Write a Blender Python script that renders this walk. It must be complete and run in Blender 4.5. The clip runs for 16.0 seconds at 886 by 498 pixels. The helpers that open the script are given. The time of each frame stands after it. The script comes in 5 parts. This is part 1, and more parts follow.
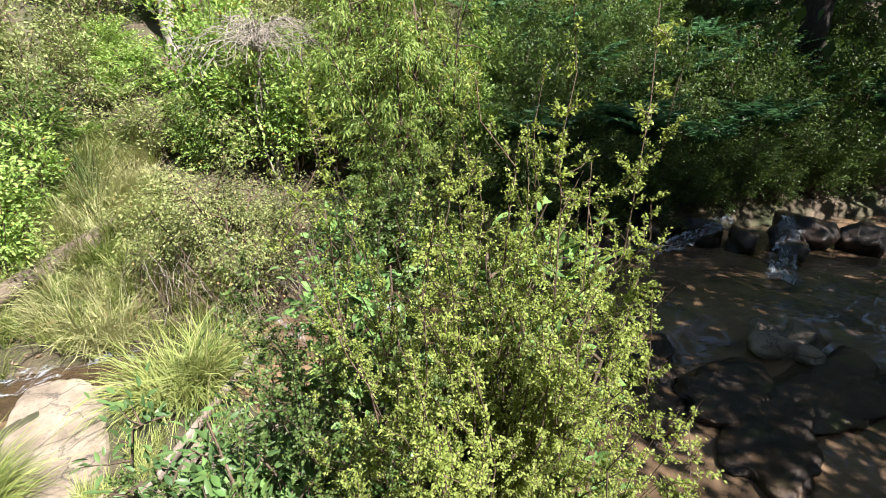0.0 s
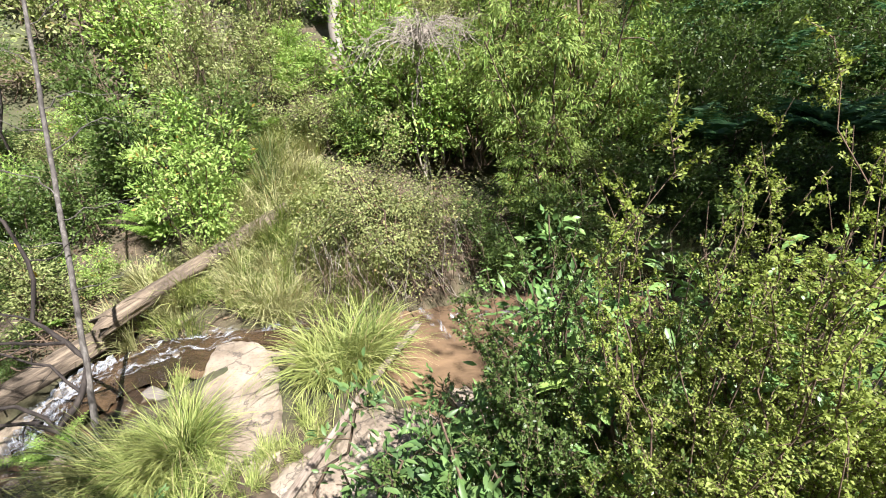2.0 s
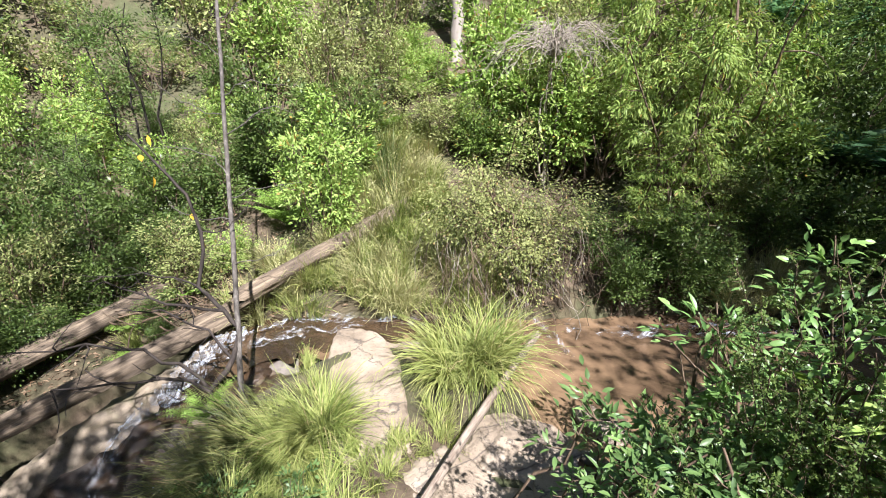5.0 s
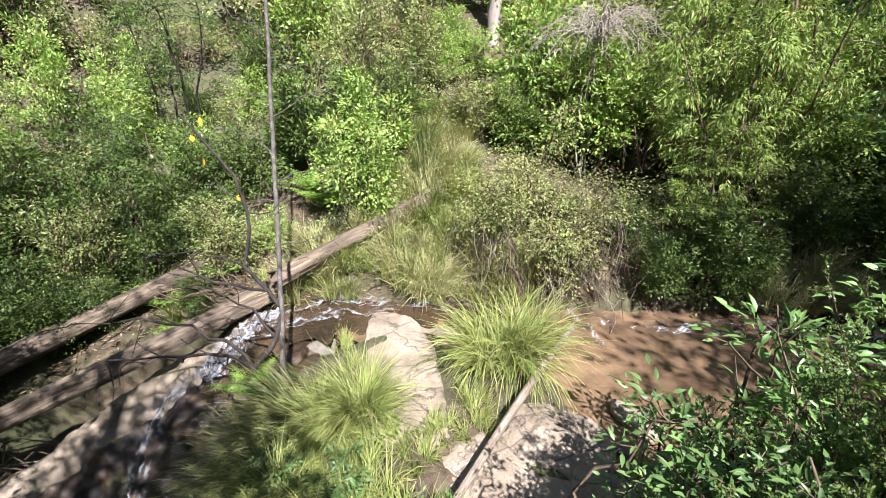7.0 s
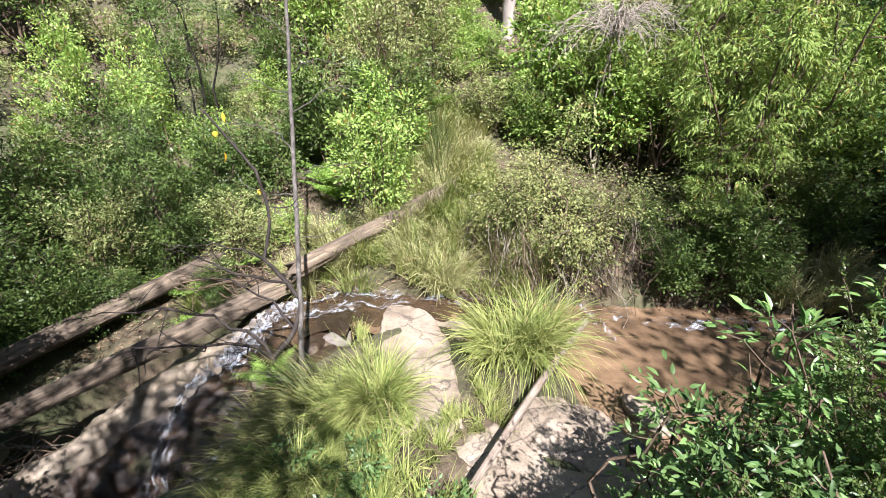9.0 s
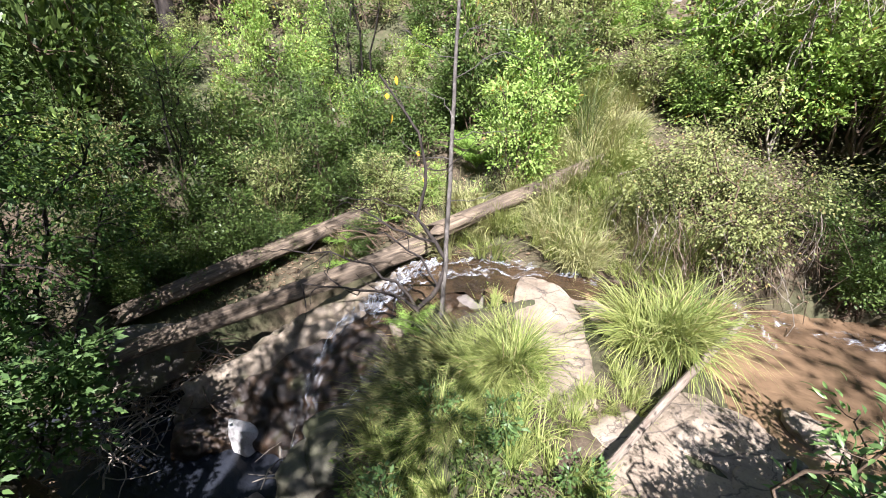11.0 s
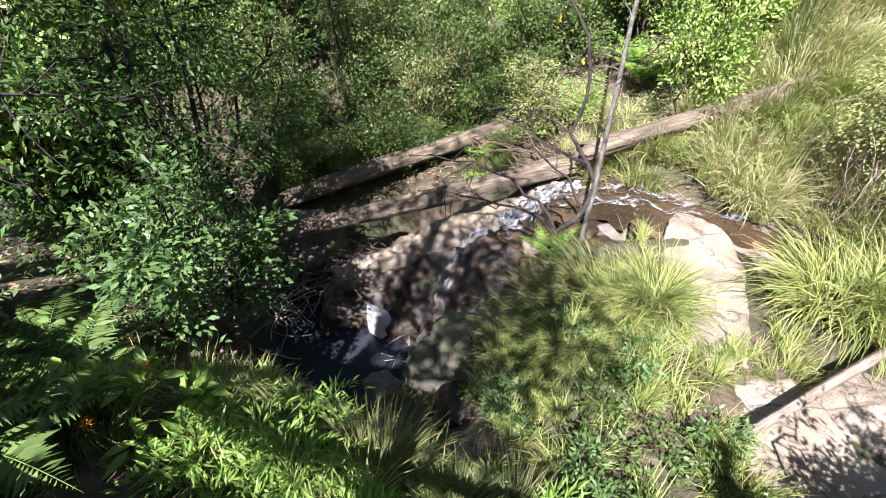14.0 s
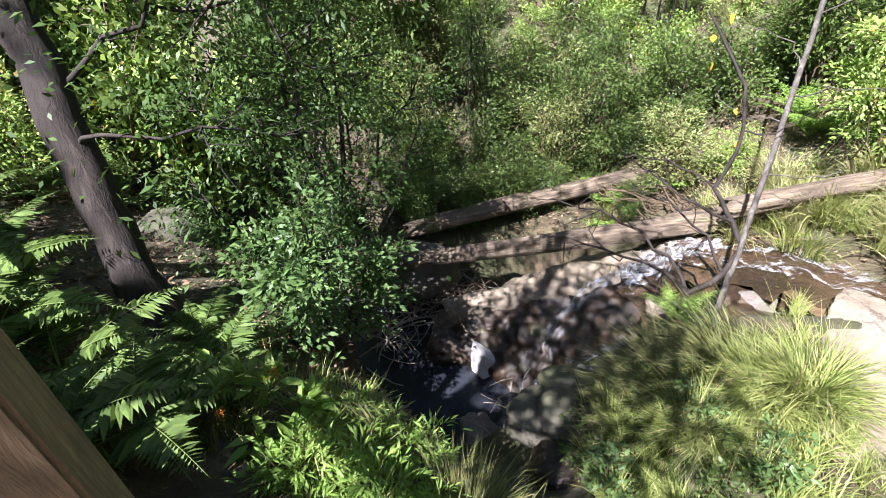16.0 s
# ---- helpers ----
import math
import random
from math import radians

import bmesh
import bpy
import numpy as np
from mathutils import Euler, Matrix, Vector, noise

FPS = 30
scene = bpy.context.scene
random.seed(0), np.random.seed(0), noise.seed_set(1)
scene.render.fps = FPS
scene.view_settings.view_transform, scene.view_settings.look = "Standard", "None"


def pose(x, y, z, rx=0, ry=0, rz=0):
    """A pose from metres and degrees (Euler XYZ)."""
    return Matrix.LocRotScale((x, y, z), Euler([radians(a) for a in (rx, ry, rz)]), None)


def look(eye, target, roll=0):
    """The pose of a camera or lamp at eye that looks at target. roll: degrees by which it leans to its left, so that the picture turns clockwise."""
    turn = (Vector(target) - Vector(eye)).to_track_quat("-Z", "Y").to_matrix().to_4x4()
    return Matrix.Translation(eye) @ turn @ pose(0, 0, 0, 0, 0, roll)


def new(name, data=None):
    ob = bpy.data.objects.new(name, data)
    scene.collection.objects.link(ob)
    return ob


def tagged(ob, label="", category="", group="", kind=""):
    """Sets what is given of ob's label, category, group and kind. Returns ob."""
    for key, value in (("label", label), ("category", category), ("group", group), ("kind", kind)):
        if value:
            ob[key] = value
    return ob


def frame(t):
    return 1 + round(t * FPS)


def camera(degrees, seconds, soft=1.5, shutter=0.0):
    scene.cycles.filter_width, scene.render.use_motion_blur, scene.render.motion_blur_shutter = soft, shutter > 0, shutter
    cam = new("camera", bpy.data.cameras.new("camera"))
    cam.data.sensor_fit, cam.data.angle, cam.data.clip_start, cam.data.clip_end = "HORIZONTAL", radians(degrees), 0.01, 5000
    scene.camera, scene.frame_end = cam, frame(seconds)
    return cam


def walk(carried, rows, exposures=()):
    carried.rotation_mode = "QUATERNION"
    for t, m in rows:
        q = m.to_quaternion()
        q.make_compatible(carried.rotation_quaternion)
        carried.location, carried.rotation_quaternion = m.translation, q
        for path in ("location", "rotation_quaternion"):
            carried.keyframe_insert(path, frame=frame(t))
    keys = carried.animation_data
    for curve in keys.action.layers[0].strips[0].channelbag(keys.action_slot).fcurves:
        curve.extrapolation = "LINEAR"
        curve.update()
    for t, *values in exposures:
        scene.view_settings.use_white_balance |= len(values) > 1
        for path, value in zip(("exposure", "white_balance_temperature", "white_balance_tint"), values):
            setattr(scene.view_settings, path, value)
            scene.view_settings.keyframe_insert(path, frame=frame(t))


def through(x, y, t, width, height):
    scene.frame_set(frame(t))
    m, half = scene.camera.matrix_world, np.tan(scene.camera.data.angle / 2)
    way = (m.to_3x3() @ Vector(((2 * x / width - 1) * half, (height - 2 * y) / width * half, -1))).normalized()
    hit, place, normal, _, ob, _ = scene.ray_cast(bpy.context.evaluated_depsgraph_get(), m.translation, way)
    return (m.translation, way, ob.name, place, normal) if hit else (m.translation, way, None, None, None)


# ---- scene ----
cam = camera(88.9, 16.0, soft=1.0)
ROWS = [
    (0.0, -0.158, 0.018, 1.449, 68.54, 1.07, -0.13),
    (0.5, -0.244, 0.015, 1.454, 68.71, 0.98, 4.42),
    (1.0, -0.328, 0.037, 1.457, 68.44, 1.37, 8.54),
    (1.5, -0.456, 0.076, 1.461, 68.33, 1.83, 12.28),
    (2.0, -0.603, 0.054, 1.471, 68.43, 1.92, 14.47),
    (2.5, -0.771, 0.038, 1.477, 68.19, 2.49, 15.20),
    (3.0, -0.878, 0.024, 1.467, 68.26, 2.66, 16.38),
    (3.5, -0.955, 0.031, 1.459, 68.52, 2.16, 18.41),
    (4.0, -1.030, -0.011, 1.449, 68.98, 1.80, 20.79),
    (4.5, -1.102, -0.071, 1.455, 69.28, 0.99, 22.76),
    (5.0, -1.269, -0.123, 1.427, 69.45, -0.47, 24.43),
    (7.5, -1.468, -0.228, 1.481, 66.99, -1.27, 27.42),
    (8.0, -1.475, -0.251, 1.498, 66.61, -1.65, 25.71),
    (10.5, -1.636, -0.449, 1.495, 64.41, -1.29, 39.87),
    (11.0, -1.742, -0.545, 1.479, 62.65, -1.30, 44.01),
    (11.5, -1.832, -0.593, 1.466, 60.84, -1.31, 48.16),
    (12.0, -1.868, -0.622, 1.439, 59.38, -0.91, 51.81),
    (12.5, -1.886, -0.631, 1.437, 57.15, -0.17, 54.72),
    (13.0, -1.886, -0.638, 1.425, 54.66, 0.33, 56.92),
    (13.5, -1.894, -0.645, 1.419, 52.74, 0.55, 58.72),
    (14.0, -1.902, -0.646, 1.421, 52.06, 0.65, 61.04),
    (14.5, -1.912, -0.649, 1.422, 52.78, 0.89, 64.40),
    (15.0, -1.914, -0.656, 1.427, 54.34, 1.43, 68.48),
    (15.5, -1.920, -0.658, 1.435, 55.89, 2.48, 72.61),
    (16.0, -1.928, -0.660, 1.434, 57.47, 3.58, 76.32),
]
walk(cam, [(t, pose(x, y, z, rx, ry, rz)) for t, x, y, z, rx, ry, rz in ROWS],
     exposures=[(0.0, 1.86, 6080, 15), (5.0, 1.84, 5950, 18), (10.5, 1.92, 5880, 20), (16.0, 2.2, 5800, 22)])

# ---- light ----
SUN_FROM = Vector((0.66, -0.66, 1.18)).normalized()
world = bpy.data.worlds.new("sky")
scene.world = world
world.use_nodes = True
_wt = world.node_tree
_sky = _wt.nodes.new("ShaderNodeTexSky")
_sky.sky_type, _sky.sun_disc = "NISHITA", False
_sky.sun_elevation = math.asin(SUN_FROM.z)
_sky.sun_rotation = math.atan2(SUN_FROM.x, SUN_FROM.y)
_wt.links.new(_sky.outputs[0], _wt.nodes["Background"].inputs[0])
_wt.nodes["Background"].inputs[1].default_value = 0.05
_sun = bpy.data.lights.new("sun", "SUN")
_sun.energy, _sun.angle, _sun.color = 5.0, radians(0.55), (1.0, 0.95, 0.86)
sun = new("sun", _sun)
sun.matrix_world = look(SUN_FROM * 40, (0, 0, 0))

rng = np.random.default_rng(7)


# ---- materials ----
def nodes_of(name):
    m = bpy.data.materials.new(name)
    m.use_nodes = True
    nt = m.node_tree
    return m, nt, nt.nodes["Principled BSDF"], nt.nodes["Material Output"]


def ramp(nt, fac, stops):
    r = nt.nodes.new("ShaderNodeValToRGB")
    while len(r.color_ramp.elements) < len(stops):
        r.color_ramp.elements.new(0.5)
    for e, (p, c) in zip(r.color_ramp.elements, stops):
        e.position, e.color = p, (*c, 1)
    nt.links.new(fac, r.inputs[0])
    return r.outputs[0]


def noise_tex(nt, scale, detail=4.0, rough=0.6, vec=None, distort=0.0):
    n = nt.nodes.new("ShaderNodeTexNoise")
    n.inputs["Scale"].default_value, n.inputs["Detail"].default_value = scale, detail
    n.inputs["Roughness"].default_value, n.inputs["Distortion"].default_value = rough, distort
    if vec is not None:
        nt.links.new(vec, n.inputs["Vector"])
    return n.outputs[0]


def coords(nt, scale=(1, 1, 1), kind="Object"):
    c = nt.nodes.new("ShaderNodeTexCoord")
    mp = nt.nodes.new("ShaderNodeMapping")
    mp.inputs["Scale"].default_value = scale
    nt.links.new(c.outputs[kind], mp.inputs[0])
    return mp.outputs[0]


def world_coords(nt, scale=(1, 1, 1)):
    g = nt.nodes.new("ShaderNodeNewGeometry")
    mp = nt.nodes.new("ShaderNodeMapping")
    mp.inputs["Scale"].default_value = scale
    nt.links.new(g.outputs["Position"], mp.inputs[0])
    return mp.outputs[0]


def bump(nt, height, strength, dist, bsdf):
    b = nt.nodes.new("ShaderNodeBump")
    b.inputs["Strength"].default_value, b.inputs["Distance"].default_value = strength, dist
    nt.links.new(height, b.inputs["Height"])
    nt.links.new(b.outputs[0], bsdf.inputs["Normal"])


def mixc(nt, fac, a, b, mode="MIX"):
    m = nt.nodes.new("ShaderNodeMix")
    m.data_type, m.blend_type = "RGBA", mode
    for sock, v in ((m.inputs["Factor"], fac), (m.inputs[6], a), (m.inputs[7], b)):
        if isinstance(v, (int, float)):
            sock.default_value = v
        elif isinstance(v, tuple):
            sock.default_value = (*v, 1)
        else:
            nt.links.new(v, sock)
    return m.outputs[2]


def leaf_material(name, dark, mid, light, through=0.3, rough=0.5, odd=None, spec=0.2):
    """Leaves: each leaf its own shade, patches of tone over the plant, light shining through."""
    m, nt, p, out = nodes_of(name)
    g = nt.nodes.new("ShaderNodeNewGeometry")
    col = ramp(nt, g.outputs["Random Per Island"], [(0.0, dark), (0.5, mid), (1.0, light)])
    patch = noise_tex(nt, 1.7, 2, 0.5, world_coords(nt))
    col = mixc(nt, ramp(nt, patch, [(0.38, (0, 0, 0)), (0.62, (1, 1, 1))]), col, mixc(nt, 0.5, col, light), "MIX")
    if odd:
        sel = ramp(nt, g.outputs["Random Per Island"], [(0.955, (0, 0, 0)), (0.965, (1, 1, 1))])
        col = mixc(nt, sel, col, odd)
    nt.links.new(col, p.inputs["Base Color"])
    p.inputs["Roughness"].default_value = rough
    p.inputs["Specular IOR Level"].default_value = spec
    t = nt.nodes.new("ShaderNodeBsdfTranslucent")
    hsv = nt.nodes.new("ShaderNodeHueSaturation")
    hsv.inputs["Saturation"].default_value, hsv.inputs["Value"].default_value = 1.12, 1.2
    nt.links.new(col, hsv.inputs["Color"])
    nt.links.new(hsv.outputs[0], t.inputs["Color"])
    mx = nt.nodes.new("ShaderNodeMixShader")
    mx.inputs[0].default_value = through
    nt.links.new(p.outputs[0], mx.inputs[1])
    nt.links.new(t.outputs[0], mx.inputs[2])
    nt.links.new(mx.outputs[0], out.inputs["Surface"])
    return m


LEAF_BRIGHT = leaf_material("leaf_bright", (0.121, 0.213, 0.038), (0.214, 0.336, 0.068), (0.334, 0.428, 0.127), odd=(0.249, 0.180, 0.040))
LEAF_OLIVE = leaf_material("leaf_olive", (0.121, 0.154, 0.044), (0.208, 0.250, 0.081), (0.320, 0.347, 0.144), odd=(0.209, 0.168, 0.065))
LEAF_YELLOW = leaf_material("leaf_yellowgreen", (0.077, 0.115, 0.018), (0.203, 0.266, 0.046), (0.302, 0.345, 0.094), through=0.4)
LEAF_LANCE = leaf_material("leaf_lance", (0.058, 0.125, 0.036), (0.118, 0.218, 0.064), (0.218, 0.352, 0.104), rough=0.36, spec=0.4)
LEAF_BANK = leaf_material("leaf_bank", (0.041, 0.082, 0.028), (0.072, 0.135, 0.043), (0.133, 0.211, 0.064), rough=0.42, spec=0.3)
LEAF_DARK = leaf_material("leaf_dark", (0.026, 0.055, 0.013), (0.046, 0.094, 0.021), (0.077, 0.131, 0.032), rough=0.5, spec=0.25)
LEAF_GLOSSY = leaf_material("leaf_glossy", (0.044, 0.081, 0.021), (0.077, 0.122, 0.031), (0.120, 0.174, 0.043), rough=0.42, spec=0.3)
LEAF_VINE = leaf_material("leaf_creeper", (0.092, 0.118, 0.036), (0.177, 0.209, 0.070), (0.308, 0.327, 0.128), odd=(0.262, 0.195, 0.085))
LEAF_WATTLE = leaf_material("leaf_wattle", (0.061, 0.106, 0.029), (0.100, 0.159, 0.046), (0.157, 0.223, 0.072))
LEAF_WILLOW = leaf_material("leaf_narrow", (0.096, 0.163, 0.033), (0.168, 0.254, 0.052), (0.269, 0.337, 0.091), odd=(0.217, 0.169, 0.043))
FERN_GREEN = leaf_material("fern_green", (0.103, 0.190, 0.034), (0.179, 0.297, 0.055), (0.268, 0.391, 0.089), through=0.42)
FERN_BRACKEN = leaf_material("fern_bracken", (0.045, 0.085, 0.022), (0.085, 0.145, 0.036), (0.15, 0.215, 0.06))
FERN_DARK = leaf_material("fern_dark", (0.027, 0.075, 0.031), (0.048, 0.116, 0.047), (0.082, 0.163, 0.063))
GRASS_LIME = leaf_material("grass_lime", (0.058, 0.097, 0.023), (0.183, 0.243, 0.054), (0.386, 0.405, 0.145), through=0.35, odd=(0.424, 0.355, 0.187))
GRASS_DARK = leaf_material("grass_green", (0.046, 0.073, 0.024), (0.085, 0.123, 0.036), (0.153, 0.174, 0.072), through=0.3, odd=(0.252, 0.196, 0.091))
# grass colour darkened to stand for the tussocks' shaded half
GRASS_SHADED = leaf_material("grass_shaded", (0.035, 0.055, 0.018), (0.085, 0.11, 0.034), (0.22, 0.215, 0.085), through=0.3, odd=(0.4, 0.31, 0.16))
GRASS_DRY = leaf_material("grass_dry", (0.153, 0.167, 0.063), (0.291, 0.301, 0.123), (0.444, 0.426, 0.215), through=0.3, odd=(0.276, 0.185, 0.090))
LITTER = leaf_material("leaf_litter", (0.083, 0.049, 0.026), (0.165, 0.105, 0.064), (0.270, 0.203, 0.135), through=0.1, rough=0.6)
PETAL = leaf_material("petal_orange", (0.55, 0.16, 0.03), (0.7, 0.25, 0.05), (0.8, 0.4, 0.1), through=0.2)
YELLOW_LEAF = leaf_material("yellow_leaf", (0.6, 0.35, 0.03), (0.7, 0.42, 0.04), (0.75, 0.5, 0.08), through=0.4)


def bark_material(name, dark, mid, light, scale=(9, 9, 2.2), strength=0.7, rough=0.85):
    m, nt, p, out = nodes_of(name)
    v = coords(nt, scale)
    n = noise_tex(nt, 2.2, 8, 0.68, v, 0.4)
    col = ramp(nt, n, [(0.3, dark), (0.5, mid), (0.72, light)])
    big = noise_tex(nt, 1.3, 3, 0.5, world_coords(nt))
    col = mixc(nt, ramp(nt, big, [(0.35, (0, 0, 0)), (0.7, (0.55, 0.55, 0.55))]), col, dark)
    nt.links.new(col, p.inputs["Base Color"])
    p.inputs["Roughness"].default_value = rough
    bump(nt, n, strength, 0.03, p)
    return m


BARK_DARK = bark_material("bark_dark", (0.011, 0.008, 0.006), (0.026, 0.019, 0.015), (0.064, 0.051, 0.039))
BARK_PALE = bark_material("bark_pale", (0.140, 0.115, 0.095), (0.260, 0.230, 0.200), (0.350, 0.325, 0.290), (1.500, 1.500, 0.350), 0.3)
BARK_GREY = bark_material("bark_grey", (0.030, 0.026, 0.021), (0.090, 0.080, 0.068), (0.232, 0.214, 0.188), (10.500, 10.500, 3.000), 0.5)
TWIG = bark_material("twig_brown", (0.05, 0.03, 0.018), (0.11, 0.075, 0.045), (0.22, 0.17, 0.11), (30, 30, 8), 0.3)
TWIG_PALE = bark_material("twig_pale", (0.149, 0.127, 0.097), (0.267, 0.231, 0.186), (0.386, 0.350, 0.297), (22.275, 22.275, 5.940), 0.3)
LOGWOOD = bark_material("log_wood", (0.026, 0.019, 0.013), (0.13, 0.098, 0.066), (0.32, 0.255, 0.175), (1.2, 11, 11), 1.0)
DRIFTWOOD = bark_material("driftwood", (0.098, 0.068, 0.049), (0.270, 0.225, 0.173), (0.389, 0.337, 0.270), (1.872, 14.976, 14.976), 0.8)


def wood_material(name):
    m, nt, p, out = nodes_of(name)
    v = coords(nt, (34, 34, 4.0))
    n = noise_tex(nt, 2.0, 9, 0.7, v, 0.8)
    col = ramp(nt, n, [(0.3, (0.1, 0.062, 0.034)), (0.5, (0.25, 0.175, 0.105)), (0.72, (0.4, 0.3, 0.2))])
    stain = noise_tex(nt, 5, 4, 0.6, coords(nt))
    col = mixc(nt, ramp(nt, stain, [(0.5, (0, 0, 0)), (0.72, (0.6, 0.6, 0.6))]), col, (0.05, 0.045, 0.04))
    nt.links.new(col, p.inputs["Base Color"])
    p.inputs["Roughness"].default_value = 0.75
    bump(nt, n, 0.9, 0.008, p)
    return m


POST_WOOD = wood_material("weathered_timber")


def rock_material(name, dark, mid, light, moss=0.35, rough=0.8, speck=(0.05, 0.04, 0.035), cracks=False):
    m, nt, p, out = nodes_of(name)
    w = world_coords(nt)
    n = noise_tex(nt, 3.2, 8, 0.62, w)
    col = ramp(nt, n, [(0.28, dark), (0.5, mid), (0.72, light)])
    fine = noise_tex(nt, 45, 5, 0.7, w)
    col = mixc(nt, ramp(nt, fine, [(0.30, (0.75, 0.75, 0.75)), (0.45, (0, 0, 0))]), col, speck)
    if cracks:
        wob = nt.nodes.new("ShaderNodeVectorMath")
        wob.operation = "MULTIPLY_ADD"
        nt.links.new(n, wob.inputs[0])
        wob.inputs[1].default_value = (0.5, 0.4, 0.3)
        nt.links.new(w, wob.inputs[2])
        vor = nt.nodes.new("ShaderNodeTexVoronoi")
        vor.feature = "DISTANCE_TO_EDGE"
        vor.inputs["Scale"].default_value = 1.9
        nt.links.new(wob.outputs[0], vor.inputs["Vector"])
        col = mixc(nt, ramp(nt, vor.outputs["Distance"], [(0.0, (0.85, 0.85, 0.85)), (0.022, (0, 0, 0))]), col, speck)
    if moss > 0:
        mo = noise_tex(nt, 2.1, 5, 0.65, w)
        col = mixc(nt, ramp(nt, mo, [(0.62 - 0.2 * moss, (0, 0, 0)), (0.72, (0.8, 0.8, 0.8))]), col, (0.075, 0.085, 0.03))
    nt.links.new(col, p.inputs["Base Color"])
    p.inputs["Roughness"].default_value = rough
    h = mixc(nt, 0.35, n, fine)
    bump(nt, h, 0.75, 0.05, p)
    return m


ROCK_SLAB = rock_material("rock_slab", (0.126, 0.096, 0.067), (0.252, 0.204, 0.148), (0.348, 0.296, 0.229), moss=0.0, cracks=True)
ROCK_FALL = rock_material("rock_fall", (0.052, 0.042, 0.029), (0.191, 0.155, 0.109), (0.365, 0.309, 0.235), moss=0.4, rough=0.6)
# wet rock, its tones lowered further to stand in for shade
ROCK_WET_SHADED = rock_material("rock_wet_shaded", (0.007, 0.005, 0.003), (0.022, 0.014, 0.008), (0.085, 0.05, 0.025), moss=0.3, rough=0.36)
ROCK_GREY = rock_material("rock_grey", (0.063, 0.056, 0.045), (0.133, 0.115, 0.098), (0.217, 0.196, 0.171), moss=0.6)
# mossy grey rock with shade put into its darker tones
ROCK_MOSSY_SHADED = rock_material("rock_mossy_shaded", (0.03, 0.03, 0.02), (0.085, 0.08, 0.055), (0.17, 0.155, 0.12), moss=0.9)
ROCK_PALE = rock_material("rock_pale", (0.3, 0.29, 0.28), (0.5, 0.49, 0.47), (0.65, 0.64, 0.62), moss=0.0)


def ground_material():
    m, nt, p, out = nodes_of("forest_soil")
    w = world_coords(nt)
    n = noise_tex(nt, 5.0, 8, 0.7, w)
    col = ramp(nt, n, [(0.3, (0.025, 0.017, 0.01)), (0.5, (0.07, 0.05, 0.03)), (0.72, (0.15, 0.115, 0.075))])
    big = noise_tex(nt, 0.7, 4, 0.6, w)
    col = mixc(nt, ramp(nt, big, [(0.42, (0, 0, 0)), (0.62, (0.75, 0.75, 0.75))]), col, (0.05, 0.065, 0.022))
    nt.links.new(col, p.inputs["Base Color"])
    p.inputs["Roughness"].default_value = 0.95
    bump(nt, n, 0.9, 0.06, p)
    return m


def water_material(name, deep, sand, rip=9.0, strength=0.35, rough=0.06):
    m, nt, p, out = nodes_of(name)
    w = world_coords(nt)
    n = noise_tex(nt, 1.1, 4, 0.6, w, 0.6)
    col = ramp(nt, n, [(0.35, deep), (0.62, sand)])
    peb = noise_tex(nt, 9.0, 4, 0.6, w)
    col = mixc(nt, ramp(nt, peb, [(0.32, (0.3, 0.3, 0.3)), (0.46, (0, 0, 0))]), col, deep)
    nt.links.new(col, p.inputs["Base Color"])
    p.inputs["Roughness"].default_value = rough
    p.inputs["IOR"].default_value = 1.33
    p.inputs["Coat Weight"].default_value = 0.5 if rough < 0.1 else 0.0
    p.inputs["Coat Roughness"].default_value = 0.03
    r1 = noise_tex(nt, rip, 3, 0.55, world_coords(nt, (1, 1.7, 1)), 1.2)
    bump(nt, r1, strength, 0.05, p)
    return m


WATER_BROWN = water_material("creek_water", (0.07, 0.046, 0.028), (0.19, 0.125, 0.073), 7.0, 0.25)
WATER_RAPID = water_material("rapid_water", (0.026, 0.018, 0.011), (0.085, 0.055, 0.03), 18.0, 0.8)
WATER_POOL = water_material("pool_water", (0.012, 0.014, 0.019), (0.024, 0.027, 0.034), 6.0, 0.3, 0.24)


def foam_material(name, lo, hi, scale):
    m, nt, p, out = nodes_of(name)
    uv = nt.nodes.new("ShaderNodeTexCoord")
    mp = nt.nodes.new("ShaderNodeMapping")
    mp.inputs["Scale"].default_value = scale
    nt.links.new(uv.outputs["UV"], mp.inputs[0])
    fine = noise_tex(nt, 1.0, 7, 0.7, mp.outputs[0], 0.8)
    broad = noise_tex(nt, 0.22, 3, 0.6, mp.outputs[0], 1.5)
    mean = nt.nodes.new("ShaderNodeMath")
    mean.operation = "MULTIPLY_ADD"
    nt.links.new(broad, mean.inputs[0])
    mean.inputs[1].default_value = 1.2
    half = nt.nodes.new("ShaderNodeMath")
    half.operation = "MULTIPLY_ADD"
    nt.links.new(fine, half.inputs[0])
    half.inputs[1].default_value, half.inputs[2].default_value = 0.8, -0.5
    nt.links.new(half.outputs[0], mean.inputs[2])
    n = mean.outputs[0]
    p.inputs["Base Color"].default_value = (0.7, 0.76, 0.83, 1)
    p.inputs["Roughness"].default_value = 0.35
    tr = nt.nodes.new("ShaderNodeBsdfTransparent")
    mx = nt.nodes.new("ShaderNodeMixShader")
    nt.links.new(ramp(nt, n, [(lo, (0, 0, 0)), (hi, (0.95, 0.95, 0.95))]), mx.inputs[0])
    nt.links.new(tr.outputs[0], mx.inputs[1])
    nt.links.new(p.outputs[0], mx.inputs[2])
    nt.links.new(mx.outputs[0], out.inputs["Surface"])
    bump(nt, n, 0.6, 0.03, p)
    return m


